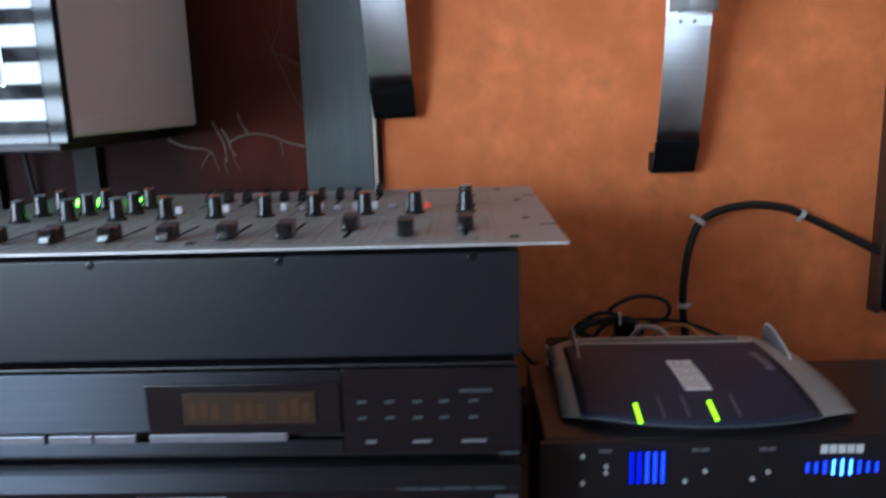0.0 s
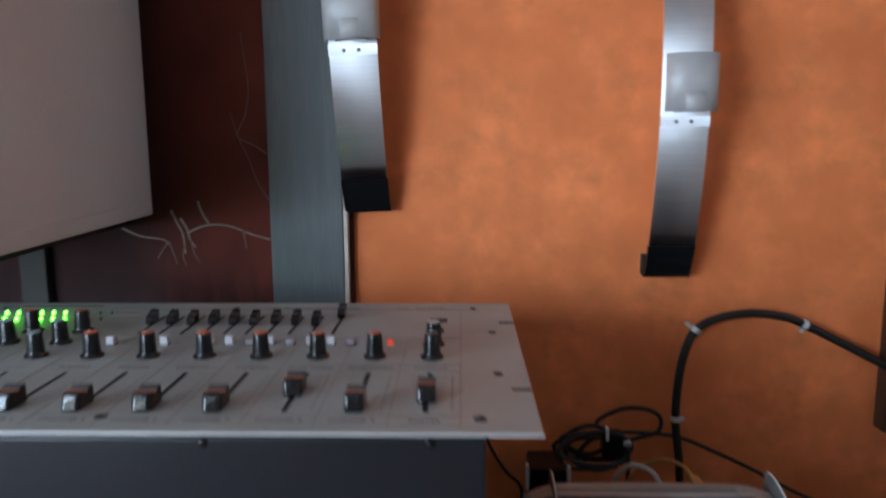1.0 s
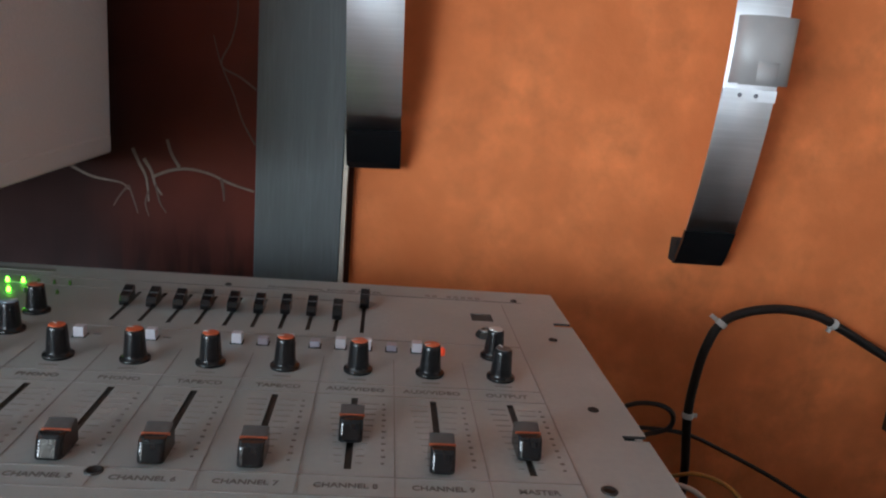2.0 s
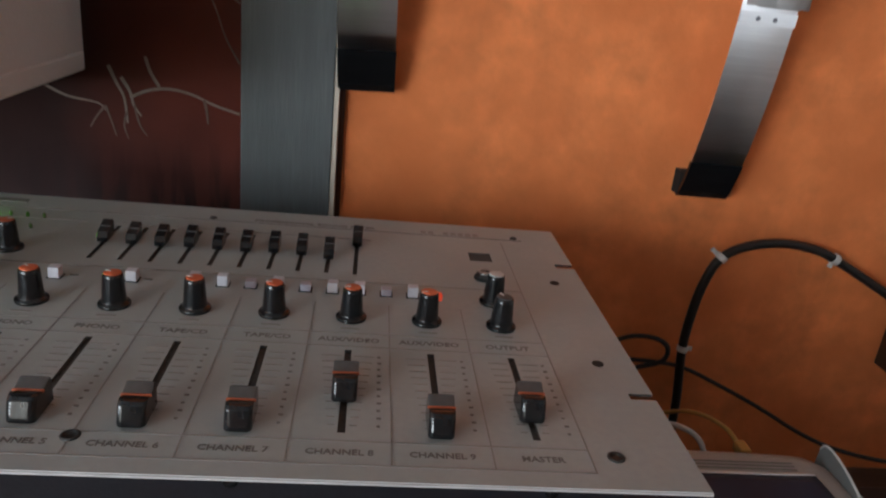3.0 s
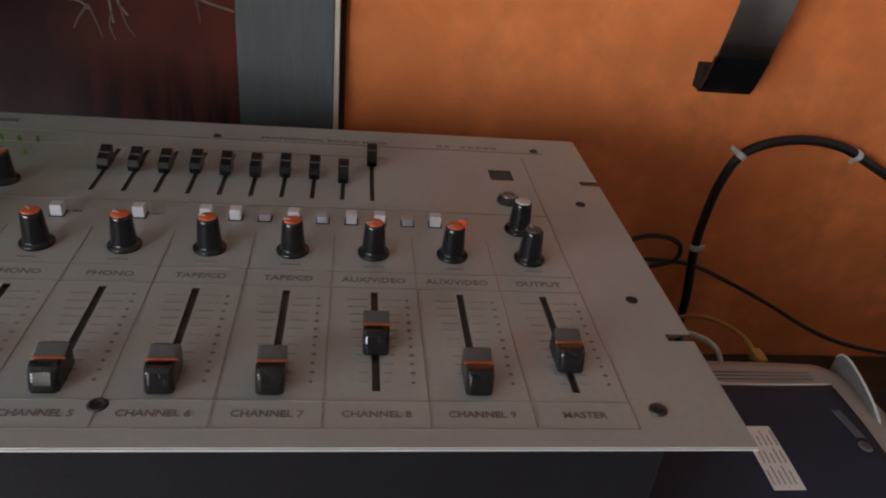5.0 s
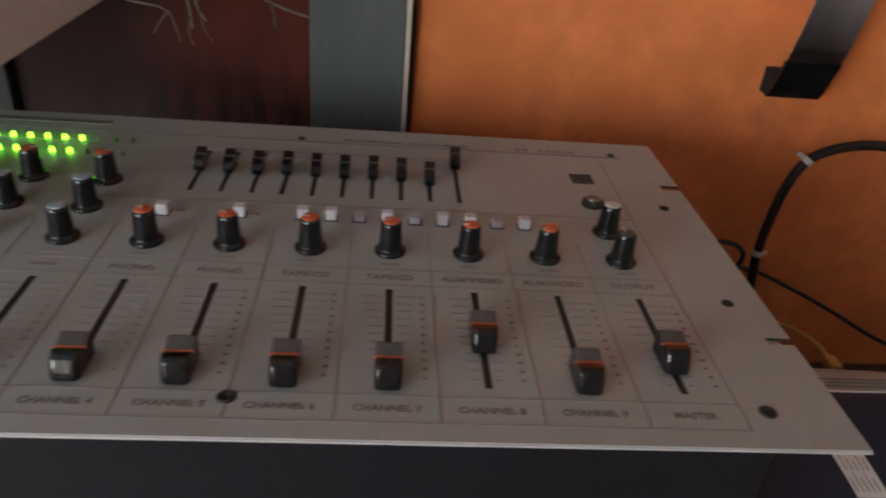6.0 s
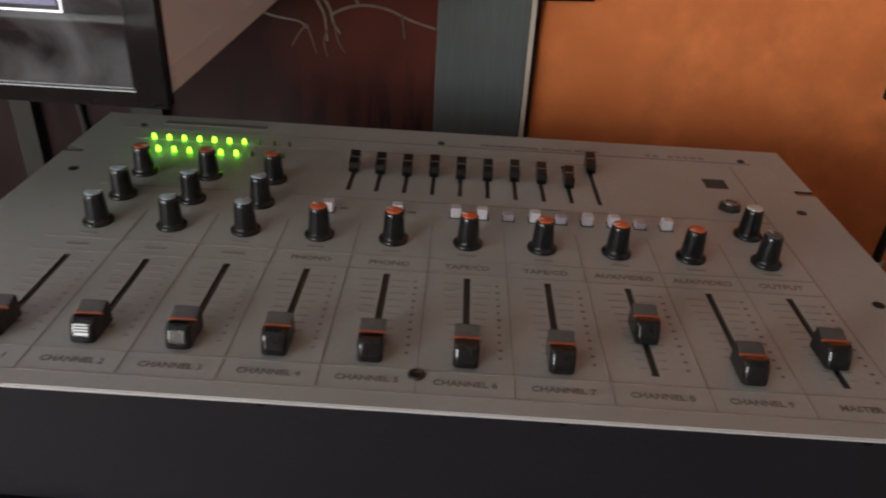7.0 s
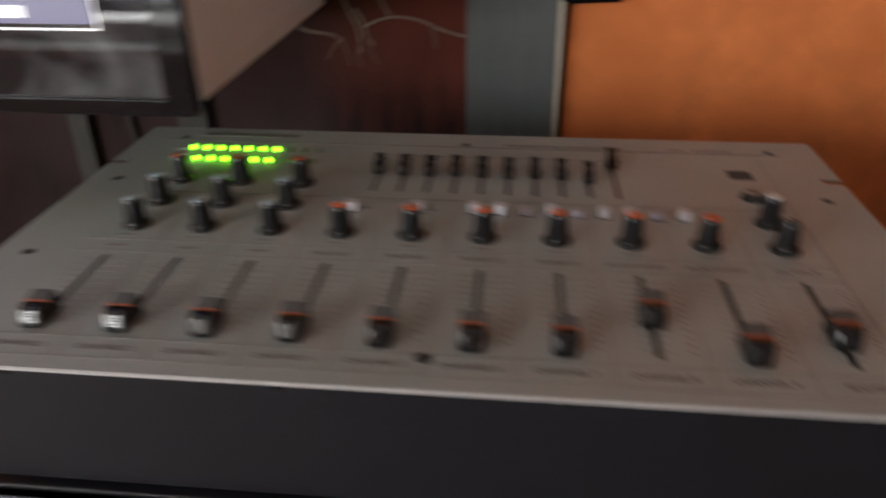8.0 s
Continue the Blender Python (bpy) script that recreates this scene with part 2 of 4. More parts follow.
def box(x0, x1, y0, y1, z0, z1, bevel=0.0, seg=2, bm=None):
    fresh = bmesh.new()
    bmesh.ops.create_cube(fresh, size=1, matrix=Matrix.Translation(((x0 + x1) / 2, (y0 + y1) / 2, (z0 + z1) / 2)) @ Matrix.Diagonal((x1 - x0, y1 - y0, z1 - z0, 1)))
    if bevel:
        bmesh.ops.bevel(fresh, geom=fresh.edges[:], offset=bevel, segments=seg, affect="EDGES", profile=0.6)
    if bm is None:
        return fresh
    tmp = bpy.data.meshes.new("tmp")
    fresh.to_mesh(tmp)
    fresh.free()
    bm.from_mesh(tmp)
    bpy.data.meshes.remove(tmp)
    return bm


def lathe(profile, n=24, axis="z"):
    """A turned solid from (radius, height) pairs."""
    bm = bmesh.new()
    rings = []
    for r, h in profile:
        rings.append([bm.verts.new((r * math.cos(2 * math.pi * k / n), r * math.sin(2 * math.pi * k / n), h)) for k in range(n)])
    for a, b in zip(rings, rings[1:]):
        for k in range(n):
            bm.faces.new((a[k], a[(k + 1) % n], b[(k + 1) % n], b[k]))
    bm.faces.new(rings[-1])
    bm.faces.new(rings[0][::-1])
    if axis == "y":
        bmesh.ops.rotate(bm, verts=bm.verts, cent=(0, 0, 0), matrix=Matrix.Rotation(radians(90), 3, "X"))
    return bm


def prism(outline, x0, x1):
    """A solid from a (y, z) outline, run along x."""
    bm = bmesh.new()
    a = [bm.verts.new((x0, y, z)) for y, z in outline]
    b = [bm.verts.new((x1, y, z)) for y, z in outline]
    n = len(outline)
    for k in range(n):
        bm.faces.new((a[k], a[(k + 1) % n], b[(k + 1) % n], b[k]))
    bm.faces.new(a[::-1]), bm.faces.new(b)
    bmesh.ops.recalc_face_normals(bm, faces=bm.faces[:])
    return bm


def smooth_line(points, steps=6):
    """A Catmull-Rom line through the points."""
    p = [Vector(q) for q in points]
    p = [2 * p[0] - p[1]] + p + [2 * p[-1] - p[-2]]
    out = []
    for a, b, c, d in zip(p, p[1:], p[2:], p[3:]):
        for k in range(steps):
            t = k / steps
            out.append(0.5 * (2 * b + (c - a) * t + (2 * a - 5 * b + 4 * c - d) * t * t + (3 * b - a - 3 * c + d) * t ** 3))
    return out + [p[-2]]


def tube(points, radius, n=10, steps=6, taper=1.0, flat=1.0):
    """A round cord along a smooth line; flat squeezes it in y."""
    line = smooth_line(points, steps)
    bm = bmesh.new()
    rings = []
    side = None
    for k, c in enumerate(line):
        d = (line[min(k + 1, len(line) - 1)] - line[max(k - 1, 0)]).normalized()
        side = d.cross(Vector((0, 1, 0.01))) if side is None else side - d * side.dot(d)
        side.normalize()
        up = d.cross(side)
        r = radius * (1 + (taper - 1) * k / (len(line) - 1))
        ring = []
        for a in range(n):
            o = side * math.cos(2 * math.pi * a / n) * r + up * math.sin(2 * math.pi * a / n) * r
            ring.append(bm.verts.new((c.x + o.x, c.y + o.y * flat, c.z + o.z)))
        rings.append(ring)
    for a, b in zip(rings, rings[1:]):
        for k in range(n):
            bm.faces.new((a[k], a[(k + 1) % n], b[(k + 1) % n], b[k]))
    bm.faces.new(rings[0][::-1]), bm.faces.new(rings[-1])
    bmesh.ops.recalc_face_normals(bm, faces=bm.faces[:])
    return bm


def lettering(name, words, size, at, mat, parent, label="", upright=False):
    """Printed words in the built-in font as a thin mesh, centred on the place at."""
    cu = bpy.data.curves.new(name, "FONT")
    cu.body, cu.size, cu.align_x, cu.align_y, cu.extrude, cu.resolution_u = words, size, "CENTER", "CENTER", 0.00008, 2
    cu.offset = size * 0.018
    tmp = new("tmp", cu)
    me = bpy.data.meshes.new_from_object(tmp.evaluated_get(bpy.context.evaluated_depsgraph_get()))
    bpy.data.objects.remove(tmp)
    bpy.data.curves.remove(cu)
    me.name = name
    me.materials.clear()
    me.materials.append(mat)
    if upright:
        me.transform(Matrix.Rotation(radians(90), 4, "X"))
    return tagged(link(name, me, parent, at, label), kind="stuff")


# ---------- the room ----------
NORTH = 0.462


def wall(name, label, *bits, mat=M_WHITE):
    bm = bmesh.new()
    for b in bits:
        box(*b, bm=bm)
    ob = new(name, mesh(name, bm, mat))
    return tagged(ob, label, "wall", kind="structure")


EAST, WEST, TOP = 1.22, -2.9, 2.5
wall("wall_north", "orange sponged stucco wall behind the desk", (WEST, EAST, NORTH, NORTH + 0.12, 0, TOP), mat=M_WALL)
# unseen wall, white and near to bounce fill onto the monitor side
wall("wall_east_bounce", "unseen white wall set close to bounce fill light", (EAST, EAST + 0.12, SOUTH - 0.2, NORTH + 0.12, 0, TOP), mat=M_CREAM)
wall("wall_west", "plain grey plaster wall", (WEST - 0.12, WEST, SOUTH - 0.2, NORTH + 0.12, 0, TOP))
wall("wall_south", "plain grey plaster wall with a window", (WEST, WIN_X0, SOUTH - 0.2, SOUTH, 0, TOP), (WIN_X1, EAST, SOUTH - 0.2, SOUTH, 0, TOP), (WIN_X0, WIN_X1, SOUTH - 0.2, SOUTH, 0, WIN_Z0), (WIN_X0, WIN_X1, SOUTH - 0.2, SOUTH, WIN_Z1, TOP))
tagged(new("floor", mesh("floor", box(WEST - 0.12, EAST + 0.12, SOUTH - 0.2, NORTH + 0.12, -0.05, 0), M_FLOOR)), "brown wood laminate floor", "floor", kind="structure")
tagged(new("ceiling", mesh("ceiling", box(WEST - 0.12, EAST + 0.12, SOUTH - 0.2, NORTH + 0.12, TOP, TOP + 0.1), M_WHITE)), "plain grey ceiling", "ceiling", kind="structure")

window = new("window_1", mesh("window_1", box(WIN_X0, WIN_X1, SOUTH - 0.01, SOUTH + 0.06, WIN_Z0 - 0.03, WIN_Z0, 0.004), M_WINFRAME))
tagged(window, "white window with a banded grey blind and cream curtain", "window", kind="structure")
fr = bmesh.new()
for b in ((WIN_X0, WIN_X0 + 0.05, WIN_Z0, WIN_Z1), (WIN_X1 - 0.05, WIN_X1, WIN_Z0, WIN_Z1), (WIN_X0 + 0.05, WIN_X1 - 0.05, WIN_Z0, WIN_Z0 + 0.05), (WIN_X0 + 0.05, WIN_X1 - 0.05, WIN_Z1 - 0.05, WIN_Z1)):
    box(b[0], b[1], SOUTH - 0.08, SOUTH - 0.02, b[2], b[3], 0.004, bm=fr)
part("window_frame", fr, M_WINFRAME, window)
slat = mesh("blind_band", box(WIN_X0 + 0.03, WIN_X1 - 0.03, -0.003, 0.003, -0.0205, 0.0205, 0.001), M_BLIND)
for k in range(9):
    link("blind_band", slat, window, (0, SOUTH - 0.012, 0.848 + 0.097 * k))
for x in (-1.50,):
    part("mullion", box(x - 0.04, x + 0.04, SOUTH - 0.08, SOUTH - 0.02, WIN_Z0 + 0.05, WIN_Z1 - 0.05, 0.004), M_WINFRAME, window)
# plain cream curtain drawn over the end of the window in soft folds
cur = bmesh.new()
folds = [(-0.69 + 0.35 * k / 40, SOUTH + 0.07 + 0.012 * math.sin(k * 1.15)) for k in range(41)]
hang = [[cur.verts.new((x, y, z)) for x, y in folds] for z in (0.62, 1.90)]
for k in range(40):
    cur.faces.new((hang[0][k], hang[0][k + 1], hang[1][k + 1], hang[1][k]))
part("curtain", cur, M_CURTAIN, window, "cream curtain in soft folds", True)
part("curtain_rail", box(-0.75, -0.28, SOUTH + 0.055, SOUTH + 0.085, 1.90, 1.925, 0.004), M_WINFRAME, window)

# ---------- desk ----------
DESK = 0.68
desk = thing("desk", (0.1, 0.1, 0), "dark stained wooden desk against the wall", "desk")
part("desktop", box(-0.95, 1.15, -0.12, NORTH - 0.004, DESK - 0.03, DESK, 0.003), M_DESK, desk)
leg = mesh("leg", box(-0.025, 0.025, -0.025, 0.025, 0, DESK - 0.03, 0.003), M_DESK)
for x in (-0.9, 1.1):
    for y in (-0.07, NORTH - 0.05):
        link("leg", leg, desk, (x, y, 0))

# ---------- the mixer ----------
PZ, PX, PY = 1.0, 0.2415, 0.2925
PITCH = 0.0397
CH = [(k - 4.5) * PITCH for k in range(10)]
mixer = thing("audio_mixer", (0, 0.14, 0.9205), "grey ten-fader rack sound mixer in a dark case", "mixer")
body = bmesh.new()
box(-0.212, 0.212, 0.0105, 0.284, 0.9245, 0.9925, 0.0015, bm=body)
part("case", body, M_CASE, mixer, "blue-black painted metal case")

EQ = [-0.053 + 0.0169 * k for k in range(10)]
holes = [(x - 0.0016, x + 0.0016, 0.0295, 0.0965) for x in CH] + [(x - 0.0013, x + 0.0013, 0.1885, 0.2440) for x in EQ]
holes += [(0.2295, 1, 0.0641, 0.0689), (0.2295, 1, 0.2205, 0.2265), (-1, -0.2295, 0.0641, 0.0689), (-1, -0.2295, 0.2205, 0.2265), (0.1727, 0.1873, 0.2232, 0.2378)]


def plate():
    xs = sorted({-PX, PX} | {v for h in holes for v in h[:2] if abs(v) < PX})
    ys = sorted({0.0, PY} | {v for h in holes for v in h[2:]})
    bm = bmesh.new()
    vs = {}

    def v(x, y):
        if (x, y) not in vs:
            vs[x, y] = bm.verts.new((x, y, PZ))
        return vs[x, y]

    for x0, x1 in zip(xs, xs[1:]):
        for y0, y1 in zip(ys, ys[1:]):
            cx, cy = (x0 + x1) / 2, (y0 + y1) / 2
            if not any(h[0] < cx < h[1] and h[2] < cy < h[3] for h in holes):
                bm.faces.new((v(x0, y0), v(x1, y0), v(x1, y1), v(x0, y1)))
    top = bm.faces[:]
    low = bmesh.ops.extrude_face_region(bm, geom=top)
    bmesh.ops.translate(bm, verts=[g for g in low["geom"] if isinstance(g, bmesh.types.BMVert)], vec=(0, 0, -0.0015))
    bmesh.ops.recalc_face_normals(bm, faces=bm.faces[:])
    rim = [e for e in bm.edges if len(e.link_faces) == 2 and abs(e.calc_face_angle(0)) > 1.2 and all(w.co.z > PZ - 1e-4 for w in e.verts) and all(w.co.y < 1e-5 for w in e.verts)]
    bmesh.ops.bevel(bm, geom=rim, offset=0.0005, segments=2, affect="EDGES")
    for f in bm.faces:
        c = f.calc_center_median()
        # sides of the holes take the dark lining colour
        f.material_index = 0 if abs(f.normal.z) > 0.9 else 1 if c.y < 0.0012 or abs(c.x) > PX - 0.001 else 2
    return bm


panel = part("panel", plate(), [M_PANEL, M_EDGE, M_SEAL], mixer, "grey painted aluminium front panel")

# dark grey strips under the slots
for xs, y0, y1, half in ((CH, 0.0290, 0.0970, 0.0019), (EQ, 0.1880, 0.2445, 0.0016)):
    lining = mesh("slot_lining", box(-half, half, y0, y1, -0.0028, -0.0016), M_SEAL)
    for x in xs:
        link("slot_lining", lining, panel, (x, 0, PZ))

# panel fixings: dished screws, small holes
dish = mesh("screw", lathe([(0.0062, -0.0002), (0.0062, 0.0004), (0.0040, 0.0010), (0.0038, 0.0004), (0.0012, 0.0004)], 16), M_SCREW, True)
for x, y in ((0.209, 0.020), (0.209, 0.271), (0.0, 0.021), (0.0, 0.271), (-0.209, 0.020), (-0.209, 0.271)):
    s = link("screw", dish, panel, (x, y, PZ))
    s.scale = (0.42, 0.42, 1) if y > 0.2 else (0.6, 0.6, 1)
    s.rotation_euler[2] = x * 9 + y
hole = mesh("rivet", lathe([(0.0030, -0.0002), (0.0030, 0.0003), (0.0017, 0.0003)], 12), M_DARKSLOT)
for x in (0.2225, -0.2225):
    for y in (0.0955, 0.1945):
        link("rivet", hole, panel, (x, y, PZ))
nub = mesh("case_screw", lathe([(0.0030, 0), (0.0028, 0.0005), (0.0020, 0.0009), (0.0008, 0.0009)], 14, "y"), M_BLACK, True)
for x in (-0.1835, -0.061, 0.061, 0.1835):
    link("case_screw", nub, mixer, (x - 0.0012, 0.0107, 0.9898))


def bar(x0, x1, y0, y1, z=PZ, h=0.00025, bm=None):
    return box(x0, x1, y0, y1, z - 0.0002, z + h, bm=bm)


# printed lines and scales
part("printed_rule", bar(-0.222, 0.214, 0.2664, 0.2671), M_PRINT, panel)
part("logo_bar", box(-0.196, -0.124, 0.2765, 0.2825, PZ - 0.0002, PZ + 0.0004, 0.0002), M_PRINT, panel, "dark bar of illegible lettering")
for k, x in enumerate(CH):
    grid = bmesh.new()
    for n in range(11):
        y = 0.0345 + 0.0056 * n
        half = 0.0040 + 0.0062 * n / 10
        bar(x - half - 0.002, x - 0.0030, y - 0.00022, y + 0.00022, bm=grid)
        bar(x + 0.0030, x + half + 0.002, y - 0.00022, y + 0.00022, bm=grid)
    tagged(part("fader_scale", grid, M_FAINT, panel), kind="stuff")
    ticks = bmesh.new()
    for n in range(11):
        y = 0.0345 + 0.0056 * n
        bar(x + 0.0139, x + 0.0153 + 0.0005 * (n % 2), y - 0.0006, y + 0.0006, bm=ticks)
    tagged(part("figure_column", ticks, M_PRINT if k > 3 else M_FAINT, panel), kind="stuff")
for k in range(9):
    x = (CH[k] + CH[k + 1]) / 2
    part("divider_line", bar(x - 0.00025, x + 0.00025, 0.0095, 0.1480), M_FAINT, panel)
for y in (0.0095, 0.0240, 0.1000, 0.1135, 0.1775):
    part("cross_line", bar(-0.1985, 0.1985, y - 0.0002, y + 0.0002), M_FAINT, panel)
part("cross_line", bar(0.1980, 0.1986, 0.0095, 0.2600), M_FAINT, panel)
names = ["CHANNEL %d" % (k + 1) for k in range(9)] + ["MASTER"]
for k, x in enumerate(CH):
    lettering("channel_name", names[k], 0.0048, (x, 0.0168, PZ + 0.0001), M_PRINT, panel, "printed words " + names[k])
for k, w in ((3, "PHONO"), (4, "PHONO"), (5, "TAPE/CD"), (6, "TAPE/CD"), (7, "AUX/VIDEO"), (8, "AUX/VIDEO"), (9, "OUTPUT")):
    lettering("input_name", w, 0.0057, (CH[k], 0.1066, PZ + 0.0001), M_PRINT, panel, "printed word " + w)
for k in range(3):
    part("input_mark", bar(CH[k] - 0.0055, CH[k] + 0.0055, 0.1052, 0.1080), M_FAINT, panel, "short bar of illegible print")
for k in range(10):
    part("knob_mark", bar(CH[k] - 0.0048, CH[k] + 0.0048, 0.1178, 0.1192), M_FAINT, panel)
lettering("title_print", "PROFESSIONAL SOUND MIXER", 0.0060, (0.069, 0.2718, PZ + 0.0001), M_PRINT, panel, "printed words PROFESSIONAL SOUND MIXER")
model = bmesh.new()
for k in range(8):
    if k not in (2,):
        bar(0.1425 + k * 0.0053, 0.1463 + k * 0.0053, 0.2700, 0.2740, bm=model)
part("model_mark", model, M_FAINT, panel, "row of illegible grey characters")
for x0, x1 in ((-0.205, -0.075), (-0.062, 0.108)):
    part("frame_line", bar(x0, x1, 0.2480, 0.2484), M_FAINT, panel)

# fader caps
def fader_cap():
    y, z = -0.0092, 0.0014
    front = [(y, z)]
    for k in range(12):
        a = radians(13.0 + 0.85 * k)
        y, z = y + 0.00062 * math.sin(a), z + 0.00062 * math.cos(a)
        front.append((y, z))
    out = [(-0.0090, 0.0004)] + front + [(-0.0054, 0.0096), (-0.0040, 0.0100), (-0.0012, 0.0094), (0.0003, 0.0088), (0.0018, 0.0095), (0.0066, 0.0112), (0.0080, 0.0106), (0.0085, 0.0075), (0.0084, 0.0004)]
    w, r, n = 0.0054, 0.0024, len(out)
    turns = [radians(15 * q) for q in range(6, -1, -1)]
    across = [(-w + r - r * math.sin(q), q) for q in turns] + [(w - r + r * math.sin(q), q) for q in turns[::-1]]
    bm = bmesh.new()
    rows = []
    for x, q in across:
        rows.append([bm.verts.new((x, py + (r * (1 - math.cos(q)) if k < 16 else 0.0), pz - (0.0003 * (1 - math.cos(q)) if k > 12 else 0.0))) for k, (py, pz) in enumerate(out)])
    for a, b in zip(rows, rows[1:]):
        for k in range(n):
            bm.faces.new((a[k], a[(k + 1) % n], b[(k + 1) % n], b[k]))
    bm.faces.new(rows[0][::-1]), bm.faces.new(rows[-1])
    bmesh.ops.recalc_face_normals(bm, faces=bm.faces[:])
    for f in bm.faces:
        c = f.calc_center_median()
        f.material_index = 1 if f.normal.z > 0.6 and c.y > 0.001 else 0
    return bm


cap_mesh = mesh("cap", fader_cap(), [M_CAPGLOSS, M_CAPTOP])
line_mesh = mesh("pointer_line", box(-0.0058, 0.0058, -0.00045, 0.00045, 0.0084, 0.0094, 0.0002), M_LINE)
stem_mesh = mesh("stem", box(-0.0012, 0.0012, -0.004, 0.004, -0.006, 0.003), M_BLACK)
FADE = [0.0352, 0.0352, 0.0350, 0.0348, 0.0345, 0.0345, 0.0345, 0.0585, 0.0350, 0.0488]
for k, x in enumerate(CH):
    cap = link("fader_cap", cap_mesh, mixer, (x, FADE[k], PZ + 0.0008))
    link("pointer_line", line_mesh, cap, (x, FADE[k] + 0.0005, PZ + 0.0008), "orange pointer line")
    link("stem", stem_mesh, cap, (x, FADE[k], PZ))

# rotary knobs
def knob_body():
    bm = lathe([(0.0078, 0.0003), (0.0080, 0.0006), (0.0080, 0.0013), (0.0076, 0.0018), (0.0062, 0.0022), (0.0060, 0.0030), (0.0058, 0.0045), (0.0050, 0.0155), (0.0048, 0.0169), (0.0043, 0.0175)], 40)
    for v in bm.verts:
        r = math.hypot(v.co.x, v.co.y)
        if 0.004 < v.co.z < 0.017 and r > 0.004:
            a = math.atan2(v.co.y, v.co.x)
            s = 1 + 0.014 * math.cos(20 * a)
            v.co.x, v.co.y = v.co.x * s, v.co.y * s
    return bm


knob_mesh = mesh("knob", knob_body(), M_BLACK, True)
dot = lathe([(0.0043, 0.0172), (0.0042, 0.0178), (0.0034, 0.0180)], 20)
DOTS = {n: mesh("knob_cap", dot.copy(), m, True) for n, m in (("orange", M_ORANGE), ("rust", M_RUST), ("blue", M_BLUECAP), ("ivory", M_IVORY), ("black", M_CAPTOP))}
collar = mesh("collar", lathe([(0.0079, -0.0001), (0.0078, 0.0005), (0.0070, 0.0006)], 18), M_DARKSLOT)
hair = mesh("knob_pointer", box(-0.0004, 0.0004, 0.001, 0.0045, 0.0178, 0.0182), M_IVORY)


def knob(x, y, colour, turn):
    k = link("knob", knob_mesh, mixer, (x, y, PZ))
    k.rotation_euler[2] = 0
    link("knob_cap", DOTS[colour], k, (x, y, PZ), {"orange": "orange cap", "rust": "faded red cap", "blue": "pale blue cap", "ivory": "pale grey cap", "black": "black cap"}[colour])
    link("collar", collar, k, (x, y, PZ))
    p = link("knob_pointer", hair, k, (x, y, PZ))
    p.rotation_euler[2] = turn


for k in range(3):
    for y, colour in ((0.1310, "blue"), (0.1632, "blue"), (0.1955, "rust")):
        knob(CH[k], y, colour, 0.4 * k - y * 9)
for k in range(3, 9):
    knob(CH[k], 0.1310, "orange", 0.25 * k)
knob(CH[9], 0.1300, "black", 0.4)
knob(CH[9], 0.1605, "ivory", -0.6)
jack = link("headphone_jack", mesh("headphone_jack", lathe([(0.0068, 0), (0.0068, 0.0022), (0.0056, 0.0034), (0.0050, 0.0042), (0.0034, 0.0042), (0.0032, 0.0010)], 8), M_SCREW), mixer, (0.1785, 0.1945, PZ))
link("jack_sleeve", mesh("jack_sleeve", lathe([(0.0046, 0.0036), (0.0046, 0.0050), (0.0036, 0.0052), (0.0030, 0.0020)], 18), M_CHROME, True), jack, (0.1785, 0.1945, PZ), "chrome sleeve")

# push buttons
btn = box(-0.0029, 0.0029, -0.0029, 0.0029, -0.003, 0.0062, 0.0006)
BT = mesh("push_button", btn, M_BUTTON)
btn = box(-0.0029, 0.0029, -0.0029, 0.0029, -0.003, 0.0040, 0.0006)
BD = mesh("push_button_pressed", btn, M_BUTTONDIM)
well = mesh("button_well", box(-0.0036, 0.0036, -0.0036, 0.0036, -0.0004, 0.0004), M_DARKSLOT)
spots = [(-0.0598, 0.1605, 0), (-0.0205, 0.1620, 0)] + [(0.0127 + 0.0150 * k, 0.1628, k in (2, 4, 7)) for k in range(9)]
for x, y, low in spots:
    b = link("push_button", BD if low else BT, mixer, (x, y, PZ), "pressed white button, dimmed in its colour" if low else "white push button")
    link("button_well", well, b, (x, y, PZ))
link("indicator_lamp", mesh("indicator_lamp", lathe([(0.0026, 0), (0.0026, 0.0030), (0.0018, 0.0042), (0.0006, 0.0047)], 14), M_REDLED, True), mixer, (0.1470, 0.1600, PZ), "dull red lamp lens")
for x in (-0.0515, -0.0125):
    part("button_dash", bar(x - 0.0022, x + 0.0022, 0.1630, 0.1645), M_PRINT, panel)

# equaliser sliders
eq_out = [(-0.0062, 0.001), (-0.0066, 0.004), (-0.0050, 0.0072), (0.0000, 0.0088), (0.0062, 0.0112), (0.0072, 0.0106), (0.0068, 0.001)]
eqb = prism(eq_out, -0.0031, 0.0031)
bmesh.ops.bevel(eqb, geom=[e for e in eqb.edges if abs(e.verts[0].co.x - e.verts[1].co.x) < 1e-6], offset=0.0004, segments=1, affect="EDGES")
EQM = mesh("slider_cap", eqb, M_BLACK)
EQL = mesh("slider_line", box(-0.0032, 0.0032, -0.0004, 0.0004, 0.0084, 0.0092), M_CAPTOP)
for k, x in enumerate(EQ):
    y = 0.2380 if k == 9 else 0.2175 - 0.0008 * (k % 3) + (-0.003 if k == 8 else 0)
    s = link("equaliser_slider", EQM, mixer, (x, y, PZ + 0.0003))
    link("slider_line", EQL, s, (x, y + 0.0002, PZ + 0.0003))

